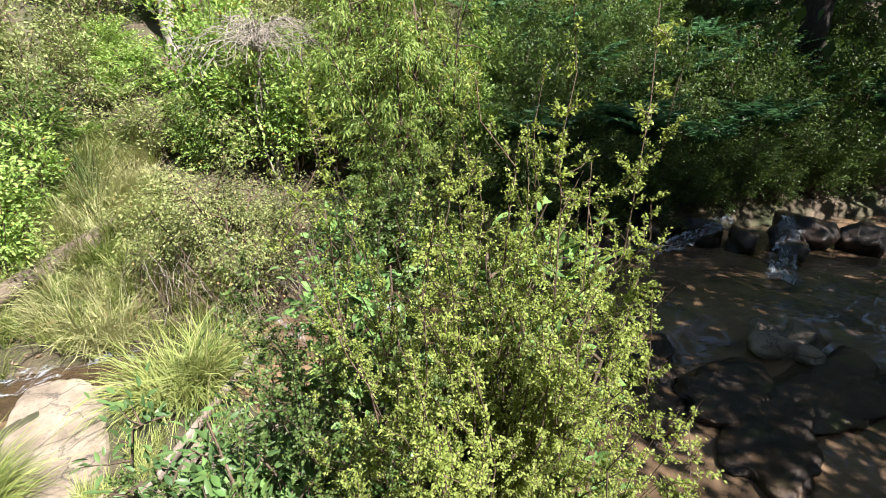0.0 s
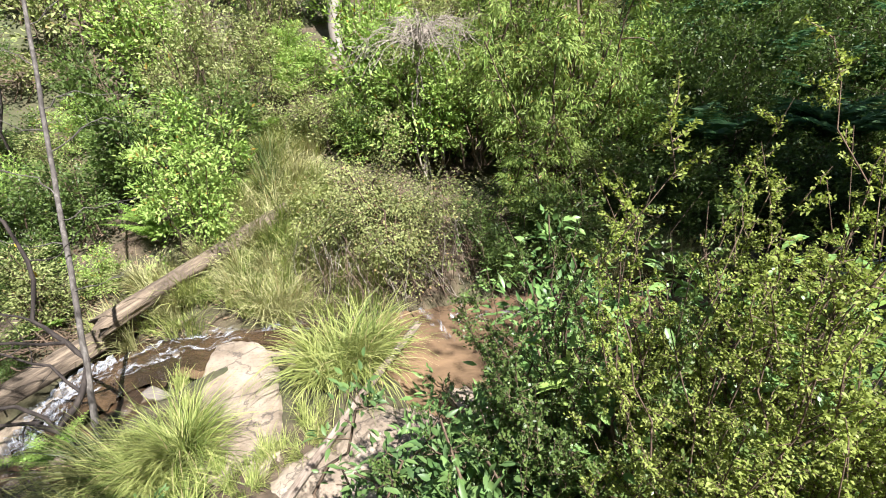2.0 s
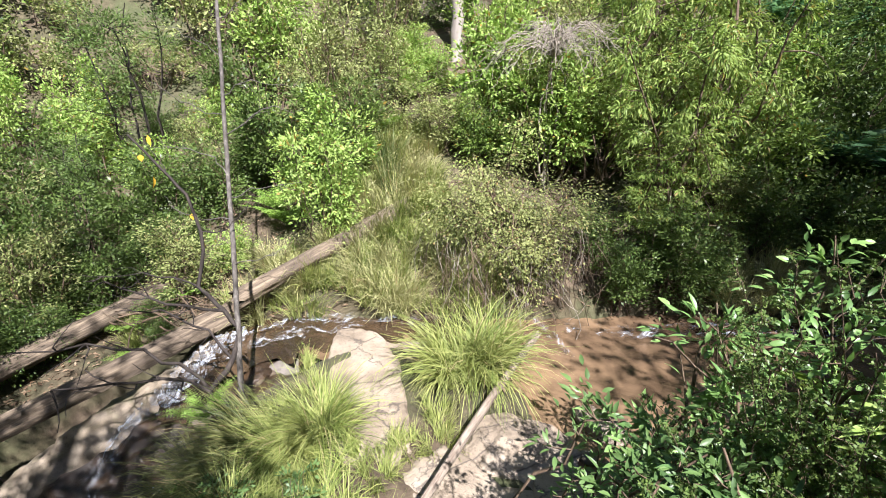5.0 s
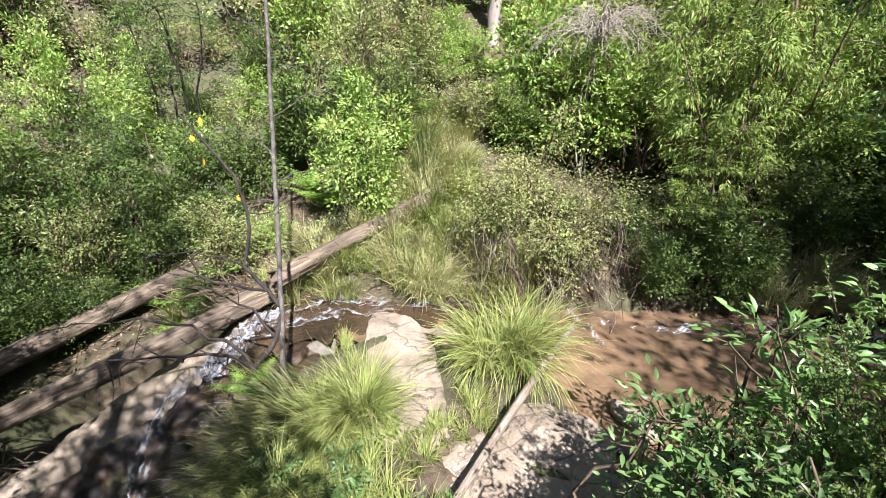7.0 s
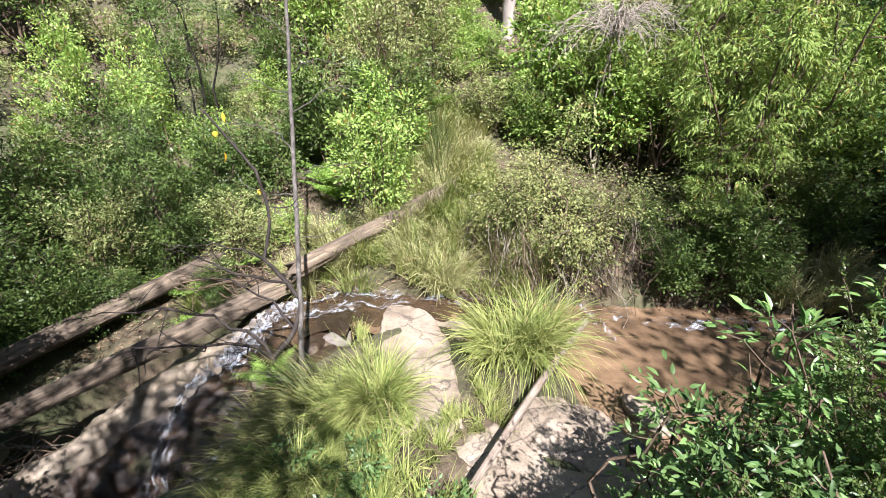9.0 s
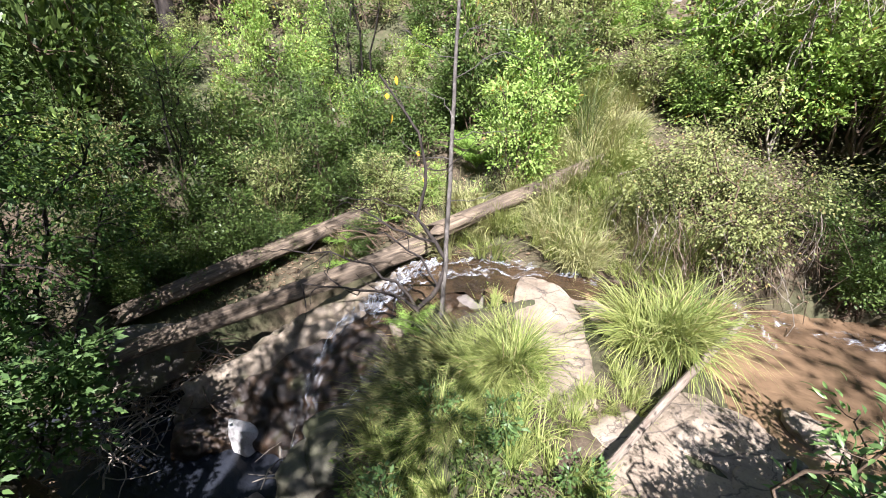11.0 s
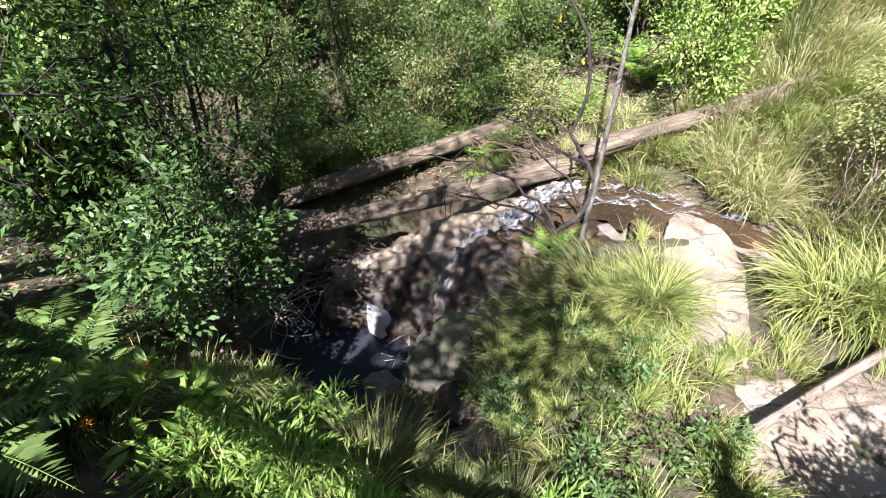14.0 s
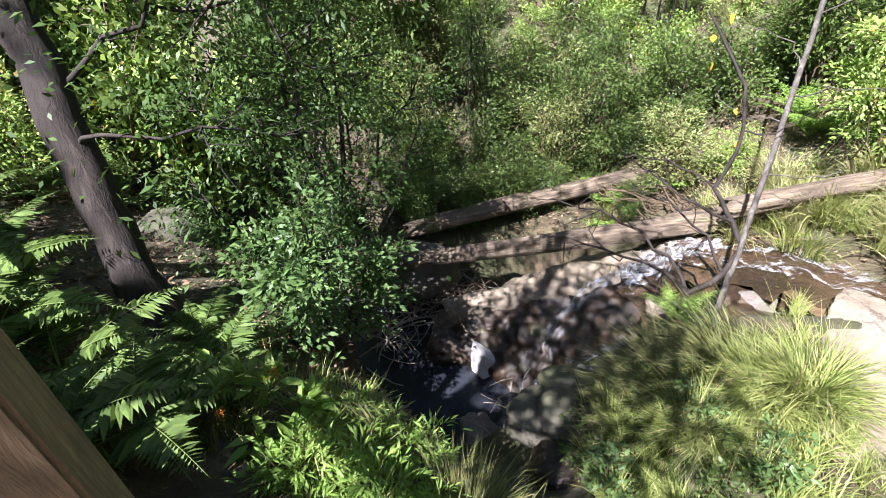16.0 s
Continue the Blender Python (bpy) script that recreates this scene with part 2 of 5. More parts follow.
FOAM = foam_material("white_water", 0.48, 0.88, (24, 6, 1))
FOAM_CHUTE = foam_material("chute_water", 0.36, 1.1, (42, 7, 1))
FOAM_FALL = foam_material("falling_water", 0.44, 1.0, (40, 3.0, 1))
FOAM_BROKEN = foam_material("broken_water", 0.54, 1.05, (34, 14, 1))
FOAM_THIN = foam_material("thin_foam", 0.5, 0.85, (20, 9, 1))
SOIL = ground_material()


# ---- building tools ----
def mesh_of(name, verts, faces, material, smooth=False, uvs=None):
    me = bpy.data.meshes.new(name)
    verts = np.asarray(verts, dtype=np.float32)
    faces = np.asarray(faces, dtype=np.int32)
    k = faces.shape[1]
    me.vertices.add(len(verts))
    me.vertices.foreach_set("co", verts.ravel())
    me.loops.add(faces.size)
    me.loops.foreach_set("vertex_index", faces.ravel())
    me.polygons.add(len(faces))
    me.polygons.foreach_set("loop_start", np.arange(0, faces.size, k, dtype=np.int32))
    me.polygons.foreach_set("loop_total", np.full(len(faces), k, dtype=np.int32))
    if smooth:
        me.polygons.foreach_set("use_smooth", np.ones(len(faces), dtype=bool))
    if uvs is not None:
        layer = me.uv_layers.new(name="UVMap")
        layer.data.foreach_set("uv", np.asarray(uvs, dtype=np.float32)[faces.ravel()].ravel())
    me.update(calc_edges=True)
    me.validate()
    me.materials.append(material)
    return me


def empty(name, at=(0, 0, 0), turn=0.0, scale=1.0):
    ob = new(name)
    ob.location, ob.rotation_euler[2] = at, radians(turn)
    ob.scale = (scale, scale, scale)
    ob.empty_display_size = 0.1
    return ob


def piece(name, me, parent, label=""):
    ob = new(name, me)
    ob.parent = parent
    return tagged(ob, label) if label else ob


def unit(v):
    return v / (np.linalg.norm(v, axis=-1, keepdims=True) + 1e-9)


def leaves(pos, along, length, width, r, fold=0.22, droop=0.25, rich=False):
    """Leaf blades from their stalk points: folded diamonds, or fuller six-sided blades when rich."""
    n = len(pos)
    along = unit(along)
    side = unit(np.cross(along, unit(r.normal(size=(n, 3)) * 0.55 + np.array([0, 0, 1.0]))))
    up = unit(np.cross(side, along))
    length = np.broadcast_to(length, (n,)) * r.uniform(0.65, 1.25, n)
    width = np.broadcast_to(width, (n,)) * r.uniform(0.75, 1.2, n)
    L, W = length[:, None], width[:, None] / 2
    if not rich:
        a = pos
        b = pos + along * L * 0.45 + side * W + up * W * fold
        c = pos + along * L - up * L * droop * 0.5
        d = pos + along * L * 0.45 - side * W + up * W * fold
        v = np.stack([a, b, c, d], 1).reshape(-1, 3)
        return v, np.arange(4 * n).reshape(n, 4)
    mid = lambda k: pos + along * L * k - up * L * droop * k * k
    f = fold * 1.4
    rows = [mid(0.0), mid(0.3) + side * W * 0.85 + up * W * f, mid(0.3), mid(0.3) - side * W * 0.85 + up * W * f,
            mid(0.62) + side * W * 0.8 + up * W * f, mid(0.62), mid(0.62) - side * W * 0.8 + up * W * f, mid(1.0)]
    v = np.stack(rows, 1).reshape(-1, 3)
    q = np.array([[0, 2, 2, 1], [0, 3, 2, 2], [1, 2, 5, 4], [2, 3, 6, 5], [4, 5, 7, 7], [5, 6, 7, 7]])
    tri = np.array([[0, 2, 1], [0, 3, 2], [1, 2, 5], [1, 5, 4], [2, 3, 6], [2, 6, 5], [4, 5, 7], [5, 6, 7]])
    fc = (np.arange(n)[:, None, None] * 8 + tri[None]).reshape(-1, 3)
    return v, fc


def tubes(paths, radii, sides=5):
    """Tapered tubes along polylines: paths a list of (k, 3) arrays, radii of (k,) arrays."""
    vs, fs, base = [], [], 0
    ang = np.arange(sides) / sides * 2 * np.pi
    for p, rad in zip(paths, radii):
        p = np.asarray(p, float)
        t = unit(np.gradient(p, axis=0))
        ref = np.array([0, 0, 1.0]) if abs(t[0][2]) < 0.9 else np.array([1.0, 0, 0])
        s = unit(np.cross(t, ref))
        u = np.cross(s, t)
        ring = p[:, None, :] + np.asarray(rad)[:, None, None] * (np.cos(ang)[None, :, None] * s[:, None, :] + np.sin(ang)[None, :, None] * u[:, None, :])
        k = len(p)
        vs.append(ring.reshape(-1, 3))
        i = np.arange(k - 1)[:, None] * sides + np.arange(sides)[None]
        j = np.arange(k - 1)[:, None] * sides + (np.arange(sides)[None] + 1) % sides
        fs.append((base + np.stack([i, j, j + sides, i + sides], -1)).reshape(-1, 4))
        base += k * sides
    return np.concatenate(vs), np.concatenate(fs)


def curve_between(a, b, r, bend=0.12, k=6, sag=0.0):
    a, b = np.asarray(a, float), np.asarray(b, float)
    s = np.linspace(0, 1, k)[:, None]
    off = r.normal(size=3) * bend * np.linalg.norm(b - a)
    w = r.normal(size=(k, 3)) * 0.02 * np.linalg.norm(b - a)
    w[0] = w[-1] = 0
    return a + (b - a) * s + off * np.sin(np.pi * s) + w - np.array([0, 0, sag]) * np.sin(np.pi * s)


def value_noise(p, scale, seed=0.0):
    return np.array([noise.noise(Vector((q[0] * scale + seed, q[1] * scale - seed, q[2] * scale + 3.1 * seed))) for q in p])


# ---- the lie of the land ----
POST_A = np.array([-0.905, 0.125])
ALONG = np.array([-0.80, -0.60])
OUT = np.array([-0.60, 0.80])
EDGE = np.array([[40, 12, -1.2], [9, 9.2, -1.35], [6.5, 8.6, -1.4], [4.7, 8.2, -1.45], [3.6, 7.6, -1.45], [2.4, 7.0, -1.45], [0.9, 6.7, -1.45], [-0.4, 6.2, -1.45],
                 [-2.4, 5.15, -1.45], [-4.6, 4.05, -1.5], [-6.2, 3.65, -1.75], [-7.3, 2.5, -2.25], [-7.6, 0.9, -2.6], [-7.9, -0.4, -2.3], [-9.5, -1.6, -1.6], [-40, -9, -1.2]])


def smooth(x, a, b):
    t = np.clip((x - a) / (b - a), 0, 1)
    return t * t * (3 - 2 * t)


def far_bank(x, y):
    """Distance beyond the far water's edge (plus: up the slope) and the edge's height there."""
    best = np.full(x.shape, 1e9)
    sign, level = np.ones(x.shape), np.zeros(x.shape)
    for a, b in zip(EDGE[:-1], EDGE[1:]):
        dx, dy = b[0] - a[0], b[1] - a[1]
        t = np.clip(((x - a[0]) * dx + (y - a[1]) * dy) / (dx * dx + dy * dy), 0, 1)
        px, py = x - a[0] - t * dx, y - a[1] - t * dy
        d = np.hypot(px, py)
        near = d < best
        best = np.where(near, d, best)
        sign = np.where(near, np.where(dx * (y - a[1]) - dy * (x - a[0]) < 0, 1, -1), sign)
        level = np.where(near, a[2] + t * (b[2] - a[2]), level)
    return best * sign, level


def land(x, y, rough=True):
    x, y = np.asarray(x, float), np.asarray(y, float)
    a = (x - POST_A[0]) * ALONG[0] + (y - POST_A[1]) * ALONG[1]
    s = np.maximum((x - POST_A[0]) * OUT[0] + (y - POST_A[1]) * OUT[1], y - POST_A[1])
    up = np.interp(s, [-40, -3, -0.6, 0.0, 0.8, 1.5, 2.0], [6, 0.05, -0.15, -0.5, -1.0, -1.4, -1.68])
    down = np.interp(s, [-40, -3, -0.6, 0.0, 0.8, 1.3, 1.7, 2.0, 2.35, 2.8], [6, 0.05, -0.15, -0.5, -0.98, -1.4, -2.05, -2.65, -3.35, -3.5])
    shelf = np.interp(s, [-40, -3, -0.6, 0.0, 0.8, 1.5, 2.0, 2.4, 2.8], [6, 0.05, -0.15, -0.45, -0.85, -1.25, -1.7, -3.0, -3.4])
    ws = smooth(a, 4.4, 5.0)
    down = down * (1 - ws) + shelf * ws
    down = np.maximum(down, -3.4 + 1.7 * smooth(a, 5.1, 6.3))
    w = smooth(a, 1.5, 2.5)
    z = up * (1 - w) + down * w
    isle = np.hypot((x + 3.0) / 1.35, (y - 2.45) / 1.4)
    z = np.maximum(z, -1.47 - 1.1 * np.clip(isle - 1, 0, 9))
    gorge = smooth(-x - 0.1 * np.sin(6 * y), 4.45, 4.85) * (1 - smooth(y, 2.3, 2.8)) * smooth(s, 2.1, 2.5)
    z = z * (1 - gorge) + np.minimum(z, -3.5) * gorge
    d, level = far_bank(x, y)
    slope = np.interp(d, [0, 0.35, 1.2, 9, 30, 90], [0, 0.28, 0.75, 5.6, 16, 24])
    lowl = smooth(-x, 6.0, 9.0)
    slope = slope * (1 - 0.42 * lowl * (1 - smooth(d, 5, 14)))
    z = np.where(d > 0, np.maximum(z, level + slope), z)
    if rough:
        z = z + 0.035 * np.sin(3.1 * x + 1.3 * y) * np.sin(2.3 * y - 0.7 * x) + 0.02 * np.sin(7.3 * x) * np.sin(6.1 * y + 1)
    return z


def ground_at(x, y):
    return float(land(np.array([x]), np.array([y]))[0])


# ---- ground ----
def build_ground():
    def stretch(lo, hi, far_lo, far_hi, n, m):
        core = np.linspace(lo, hi, n)
        left = lo - (np.linspace(0, 1, m)[1:] ** 2.2) * (lo - far_lo)
        right = hi + (np.linspace(0, 1, m)[1:] ** 2.2) * (far_hi - hi)
        return np.concatenate([left[::-1], core, right])
    xs = stretch(-10, 7, -300, 300, 165, 24)
    ys = stretch(-5, 12, -300, 300, 165, 24)
    gx, gy = np.meshgrid(xs, ys)
    gz = land(gx, gy)
    v = np.stack([gx, gy, gz], -1).reshape(-1, 3)
    nx, ny = len(xs), len(ys)
    i = (np.arange(ny - 1)[:, None] * nx + np.arange(nx - 1)[None]).ravel()
    f = np.stack([i, i + 1, i + 1 + nx, i + nx], -1)
    return tagged(new("ground", mesh_of("ground", v, f, SOIL, True)), "brown forest soil with leaf litter and moss", "ground", kind="structure")


build_ground()


def sheet(name, x0, x1, y0, y1, z, material, label, slope=None, keep=None):
    gx, gy = np.meshgrid(np.linspace(x0, x1, 60), np.linspace(y0, y1, 60))
    gz = np.full(gx.shape, z) + 0.008 * np.sin(5 * gx + 2 * gy) + 0.006 * np.sin(9 * gy - 4 * gx)
    if slope:
        gz = gz + slope(gx, gy)
    v = np.stack([gx, gy, gz], -1).reshape(-1, 3)
    i = (np.arange(59)[:, None] * 60 + np.arange(59)[None]).ravel()
    f = np.stack([i, i + 1, i + 61, i + 60], -1)
    if keep:
        c = v[f].mean(1)
        f = f[keep(c[:, 0], c[:, 1])]
    return tagged(new(name, mesh_of(name, v, f, material, True)), label, "water", kind="structure")


sheet("creek_water", -4.9, 12.0, 1.2, 10.5, -1.53, WATER_BROWN, "shallow brown creek water over a sandy bed", keep=lambda x, y: (x > -4.4 + 0.12 * np.sin(9 * y)) & ((x > -2.3) | (y > 3.2)))
sheet("pool_water", -8.2, -4.55, -1.6, 1.9, -3.2, WATER_POOL, "dark still pool below the little waterfall")


def ribbon(name, path, widths, material, label, parent=None, lift=0.0, cols=8, seed=1):
    """A strip of running water along a path, ruffled across."""
    r = np.random.default_rng(seed)
    p = np.asarray(path, float)
    k = 40
    s = np.linspace(0, len(p) - 1, k)
    pts = np.stack([np.interp(s, np.arange(len(p)), p[:, i]) for i in range(3)], -1)
    wid = np.interp(s, np.arange(len(p)), widths) * (1 + 0.12 * np.sin(s * 5 + seed) + r.normal(0, 0.13, k))
    t = unit(np.gradient(pts, axis=0))
    side = unit(np.cross(t, np.array([0, 0, 1.0])))
    nrm = np.cross(side, t)
    c = np.linspace(-0.5, 0.5, cols)
    v = pts[:, None] + side[:, None] * (wid[:, None] * c[None])[..., None]
    v = v + nrm[:, None] * (0.02 * r.normal(size=(k, cols)) + lift + 0.05 * (0.25 - c[None] ** 2))[..., None]
    i = (np.arange(k - 1)[:, None] * cols + np.arange(cols - 1)[None]).ravel()
    f = np.stack([i, i + 1, i + 1 + cols, i + cols], -1)
    length = np.concatenate([[0], np.cumsum(np.linalg.norm(np.diff(pts, axis=0), axis=1))])
    uv = np.stack(np.broadcast_arrays((wid[:, None] * (c[None] + 0.5)), length[:, None]), -1).reshape(-1, 2)
    ob = new(name, mesh_of(name, v.reshape(-1, 3), f, material, True, uv))
    return tagged(ob, label, "water", kind="structure")


# ---- rocks ----
def rock_mesh(name, size, seed, material, flat=3.0, facets=0.22, sub=5, undercut=0.0):
    bm = bmesh.new()
    bmesh.ops.create_icosphere(bm, subdivisions=sub, radius=1)
    v = np.array([q.co for q in bm.verts])
    f = np.array([[q.index for q in g.verts] for g in bm.faces])
    bm.free()
    pn = (np.abs(v) ** flat).sum(1) ** (1 / flat)
    v = v / pn[:, None]
    rr = np.random.default_rng(seed)
    for _ in range(9):
        n = unit(rr.normal(size=3))
        h = rr.uniform(0.72, 0.95)
        over = np.clip(v @ n - h, 0, None)
        v = v - over[:, None] * n * 0.85
    d = facets * value_noise(v, 1.3, seed) + 0.4 * facets * value_noise(v, 3.5, seed + 9) + 0.16 * facets * value_noise(v, 9.0, seed + 20)
    v = v * (1 + d)[:, None] * np.asarray(size)
    return mesh_of(name, v, f, material, True)


def rock(name, at, size, seed, material, label, turn=0.0, tip=(0, 0), flat=3.0, facets=0.22, category="rock", group="", sub=5):
    ob = new(name, rock_mesh(name, size, seed, material, flat, facets, sub))
    ob.matrix_world = pose(*at, tip[0], tip[1], turn)
    return tagged(ob, label, category, group)


def loft_rock(name, rows, seed, material, label, rough=0.1, category="rock"):
    """A boulder skinned over a few cross lines, with broken, knobbly faces."""
    R = np.array(rows, float)
    nr, nc = R.shape[:2]
    ku, kv = 90, 110
    u = np.linspace(0, nr - 1, ku)
    v = np.linspace(0, nc - 1, kv)
    a = np.stack([[np.interp(v, np.arange(nc), R[i, :, c]) for c in range(3)] for i in range(nr)])
    g = np.stack([[np.interp(u, np.arange(nr), a[:, c, j]) for j in range(kv)] for c in range(3)], -1)
    g = g.transpose(1, 0, 2)
    for _ in range(10):
        g[1:-1, 1:-1] = 0.5 * g[1:-1, 1:-1] + 0.125 * (g[:-2, 1:-1] + g[2:, 1:-1] + g[1:-1, :-2] + g[1:-1, 2:])
    p = g.reshape(-1, 3)
    d = rough * (1.5 * value_noise(p, 1.6, seed) + 0.9 * value_noise(p, 4.0, seed + 3) + 0.45 * value_noise(p, 10.0, seed + 7))
    nrm = unit(np.cross(np.gradient(g, axis=0), np.gradient(g, axis=1))).reshape(-1, 3)
    p = p + nrm * d[:, None]
    i = (np.arange(ku - 1)[:, None] * kv + np.arange(kv - 1)[None]).ravel()
    f = np.stack([i, i + 1, i + 1 + kv, i + kv], -1)
    return tagged(new(name, mesh_of(name, p, f, material, True)), label, category)


# ---- logs ----
def log(name, a, b, r0, r1, seed, material, label, bow=0.0, split=0.0):
    """A fallen trunk from a to b with long cracks, knots, ragged ends and a hollowed underside."""
    a, b = Vector(a), Vector(b)
    length = (b - a).length
    k, sides = 90, 28
    rr = np.random.default_rng(seed)
    t = np.linspace(0, 1, k)
    ang = np.arange(sides) / sides * 2 * np.pi
    T, A = np.meshgrid(t, ang, indexing="ij")
    rad = r0 + (r1 - r0) * T
    pts = np.stack([T * length * 1.3, np.cos(A), np.sin(A)], -1).reshape(-1, 3)
    n1 = value_noise(pts * np.array([0.5, 1.6, 1.6]), 1.0, seed).reshape(k, sides)
    n2 = value_noise(pts * np.array([0.35, 5.0, 5.0]), 1.0, seed + 5).reshape(k, sides)
    n3 = value_noise(pts * np.array([3.0, 6.0, 6.0]), 1.0, seed + 8).reshape(k, sides)
    rad = rad * (1 + 0.22 * n1 + 0.16 * np.minimum(n2, 0.05) * 2 + 0.05 * n3)
    under = np.clip(-np.sin(A) - 0.35, 0, 1)
    rad = rad * (1 - split * under * (0.5 + 0.8 * np.clip(n1 + 0.3, 0, 1)))
    for q in range(4):
        tk, ak = rr.uniform(0.1, 0.9), rr.uniform(0, 6.28)
        g = np.exp(-(((T - tk) * length / 0.09) ** 2) - ((np.angle(np.exp(1j * (A - ak))) / 0.35) ** 2))
        rad = rad + 0.035 * g
    endr = 0.06 * value_noise(np.stack([np.cos(ang) * 2, np.sin(ang) * 2, ang * 0], -1), 1.0, seed + 30)
    X = T * length + (np.where(T < 0.02, 1, 0) + np.where(T > 0.98, 1, 0)) * endr[None] * 2
    Y = np.cos(A) * rad + bow * np.sin(np.pi * T) * 0.3
    Z = np.sin(A) * rad + bow * np.sin(np.pi * T)
    v = np.stack([X, Y, Z], -1).reshape(-1, 3)
    i = (np.arange(k - 1)[:, None] * sides + np.arange(sides)[None])
    j = (np.arange(k - 1)[:, None] * sides + (np.arange(sides)[None] + 1) % sides)
    f = np.stack([i, j, j + sides, i + sides], -1).reshape(-1, 4)
    caps = []
    for ring in (0, k - 1):
        c = len(v)
        v = np.concatenate([v, [[X[ring].mean() + (0.05 if ring == 0 else -0.05), Y[ring].mean(), Z[ring].mean()]]])
        idx = ring * sides + np.arange(sides)
        caps.append(np.stack([idx, np.roll(idx, -1), np.full(sides, c), np.full(sides, c)], -1))
    me = bpy.data.meshes.new(name)
    allf = [tuple(int(w) for w in q) for q in f] + [tuple(int(w) for w in q[:3]) for cc in caps for q in cc]
    me.from_pydata([tuple(q) for q in v], [], allf)
    me.polygons.foreach_set("use_smooth", np.ones(len(me.polygons), dtype=bool))
    me.materials.append(material)
    me.update()
    ob = new(name, me)
    ob.matrix_world = Matrix.Translation(a) @ (b - a).to_track_quat("X", "Z").to_matrix().to_4x4()
    return tagged(ob, label, "log")


# ---- plants ----
def shrub_parts(seed, height, radius, clumps, per, leaf, width, leafmat, stemmat=None, stems=5, spread=0.16, flatten=1.0, droop=0.25, low=0.08, twigs=1.0, hang=0.0, rich=False, core=0.45):
    """Meshes of a shrub: stems of uneven height that fork into twigs, and leaf sprays along those twigs with gaps between."""
    r = np.random.default_rng(seed)
    k = max(stems, 4)
    az = (np.arange(k) + r.normal(0, 0.45, k)) / k * 2 * np.pi
    reach = radius * r.uniform(0.12, 0.85, k)
    tall = height * flatten * r.uniform(0.55, 1.15, k) * (1.05 - 0.3 * (reach / radius) ** 2)
    lines, paths, radii = [], [], []
    for q in range(k):
        root = np.array([*(r.normal(size=2) * radius * 0.12), -0.12])
        p = curve_between(root, (np.cos(az[q]) * reach[q], np.sin(az[q]) * reach[q], tall[q]), r, 0.09, 9)
        lines.append(p)
        paths.append(p)
        radii.append(np.linspace(0.02, 0.005, 9) * height / 1.6)
    lines = np.array(lines)
    which = r.integers(k, size=clumps)
    u = low + (1 - low) * r.uniform(0.12, 1.0, clumps) ** 0.75
    i0 = np.minimum((u * 8).astype(int), 7)
    w = (u * 8 - i0)[:, None]
    base = lines[which, i0] * (1 - w) + lines[which, i0 + 1] * w
    turn = az[which] + r.normal(0, 1.25, clumps)
    d = unit(np.stack([np.cos(turn), np.sin(turn), r.normal(0.3 - 0.5 * hang, 0.4, clumps)], -1))
    ln = radius * r.uniform(0.2, 0.68, clumps) * (1.2 - 0.65 * u)
    end = base + d * ln[:, None]
    end[:, 2] = np.maximum(end[:, 2], 0.04 * height)
    ci = np.repeat(np.arange(clumps), per)
    n = len(ci)
    t = (1.08 - r.uniform(0, 1, n) ** 1.6 * 0.75)[:, None]
    off = r.normal(size=(n, 3)) * np.array([1, 1, 0.6])
    pos = base[ci] + (end - base)[ci] * t + off * (spread * radius * r.uniform(0.25, 0.62, clumps))[ci][:, None]
    along = unit(d[ci] * 0.75 + unit(off) * 0.8 + r.normal(size=(n, 3)) * 0.3 + np.array([0, 0, 0.1 - hang]))
    v, f = leaves(pos, along, leaf, width, r, droop=droop, rich=rich)
    crown = mesh_of("foliage", v, f, leafmat)
    for q in r.permutation(clumps)[:int(clumps * min(0.55 * twigs, 1))]:
        paths.append(curve_between(base[q], end[q], r, 0.08, 4))
        radii.append(np.linspace(0.006, 0.0022, 4) * height / 1.6)
    sv, sf = tubes(paths, radii, 3)
    return mesh_of("branchwork", sv, sf, stemmat or TWIG, True), crown


def shrub(name, parts, at, turn, scale, label, category="shrub", group="", stretch=1.0):
    ob = empty(name, at, turn, scale)
    ob.scale[2] = scale * stretch
    piece("branchwork", parts[0], ob)
    piece("foliage", parts[1], ob)
    return tagged(ob, label, category, group)


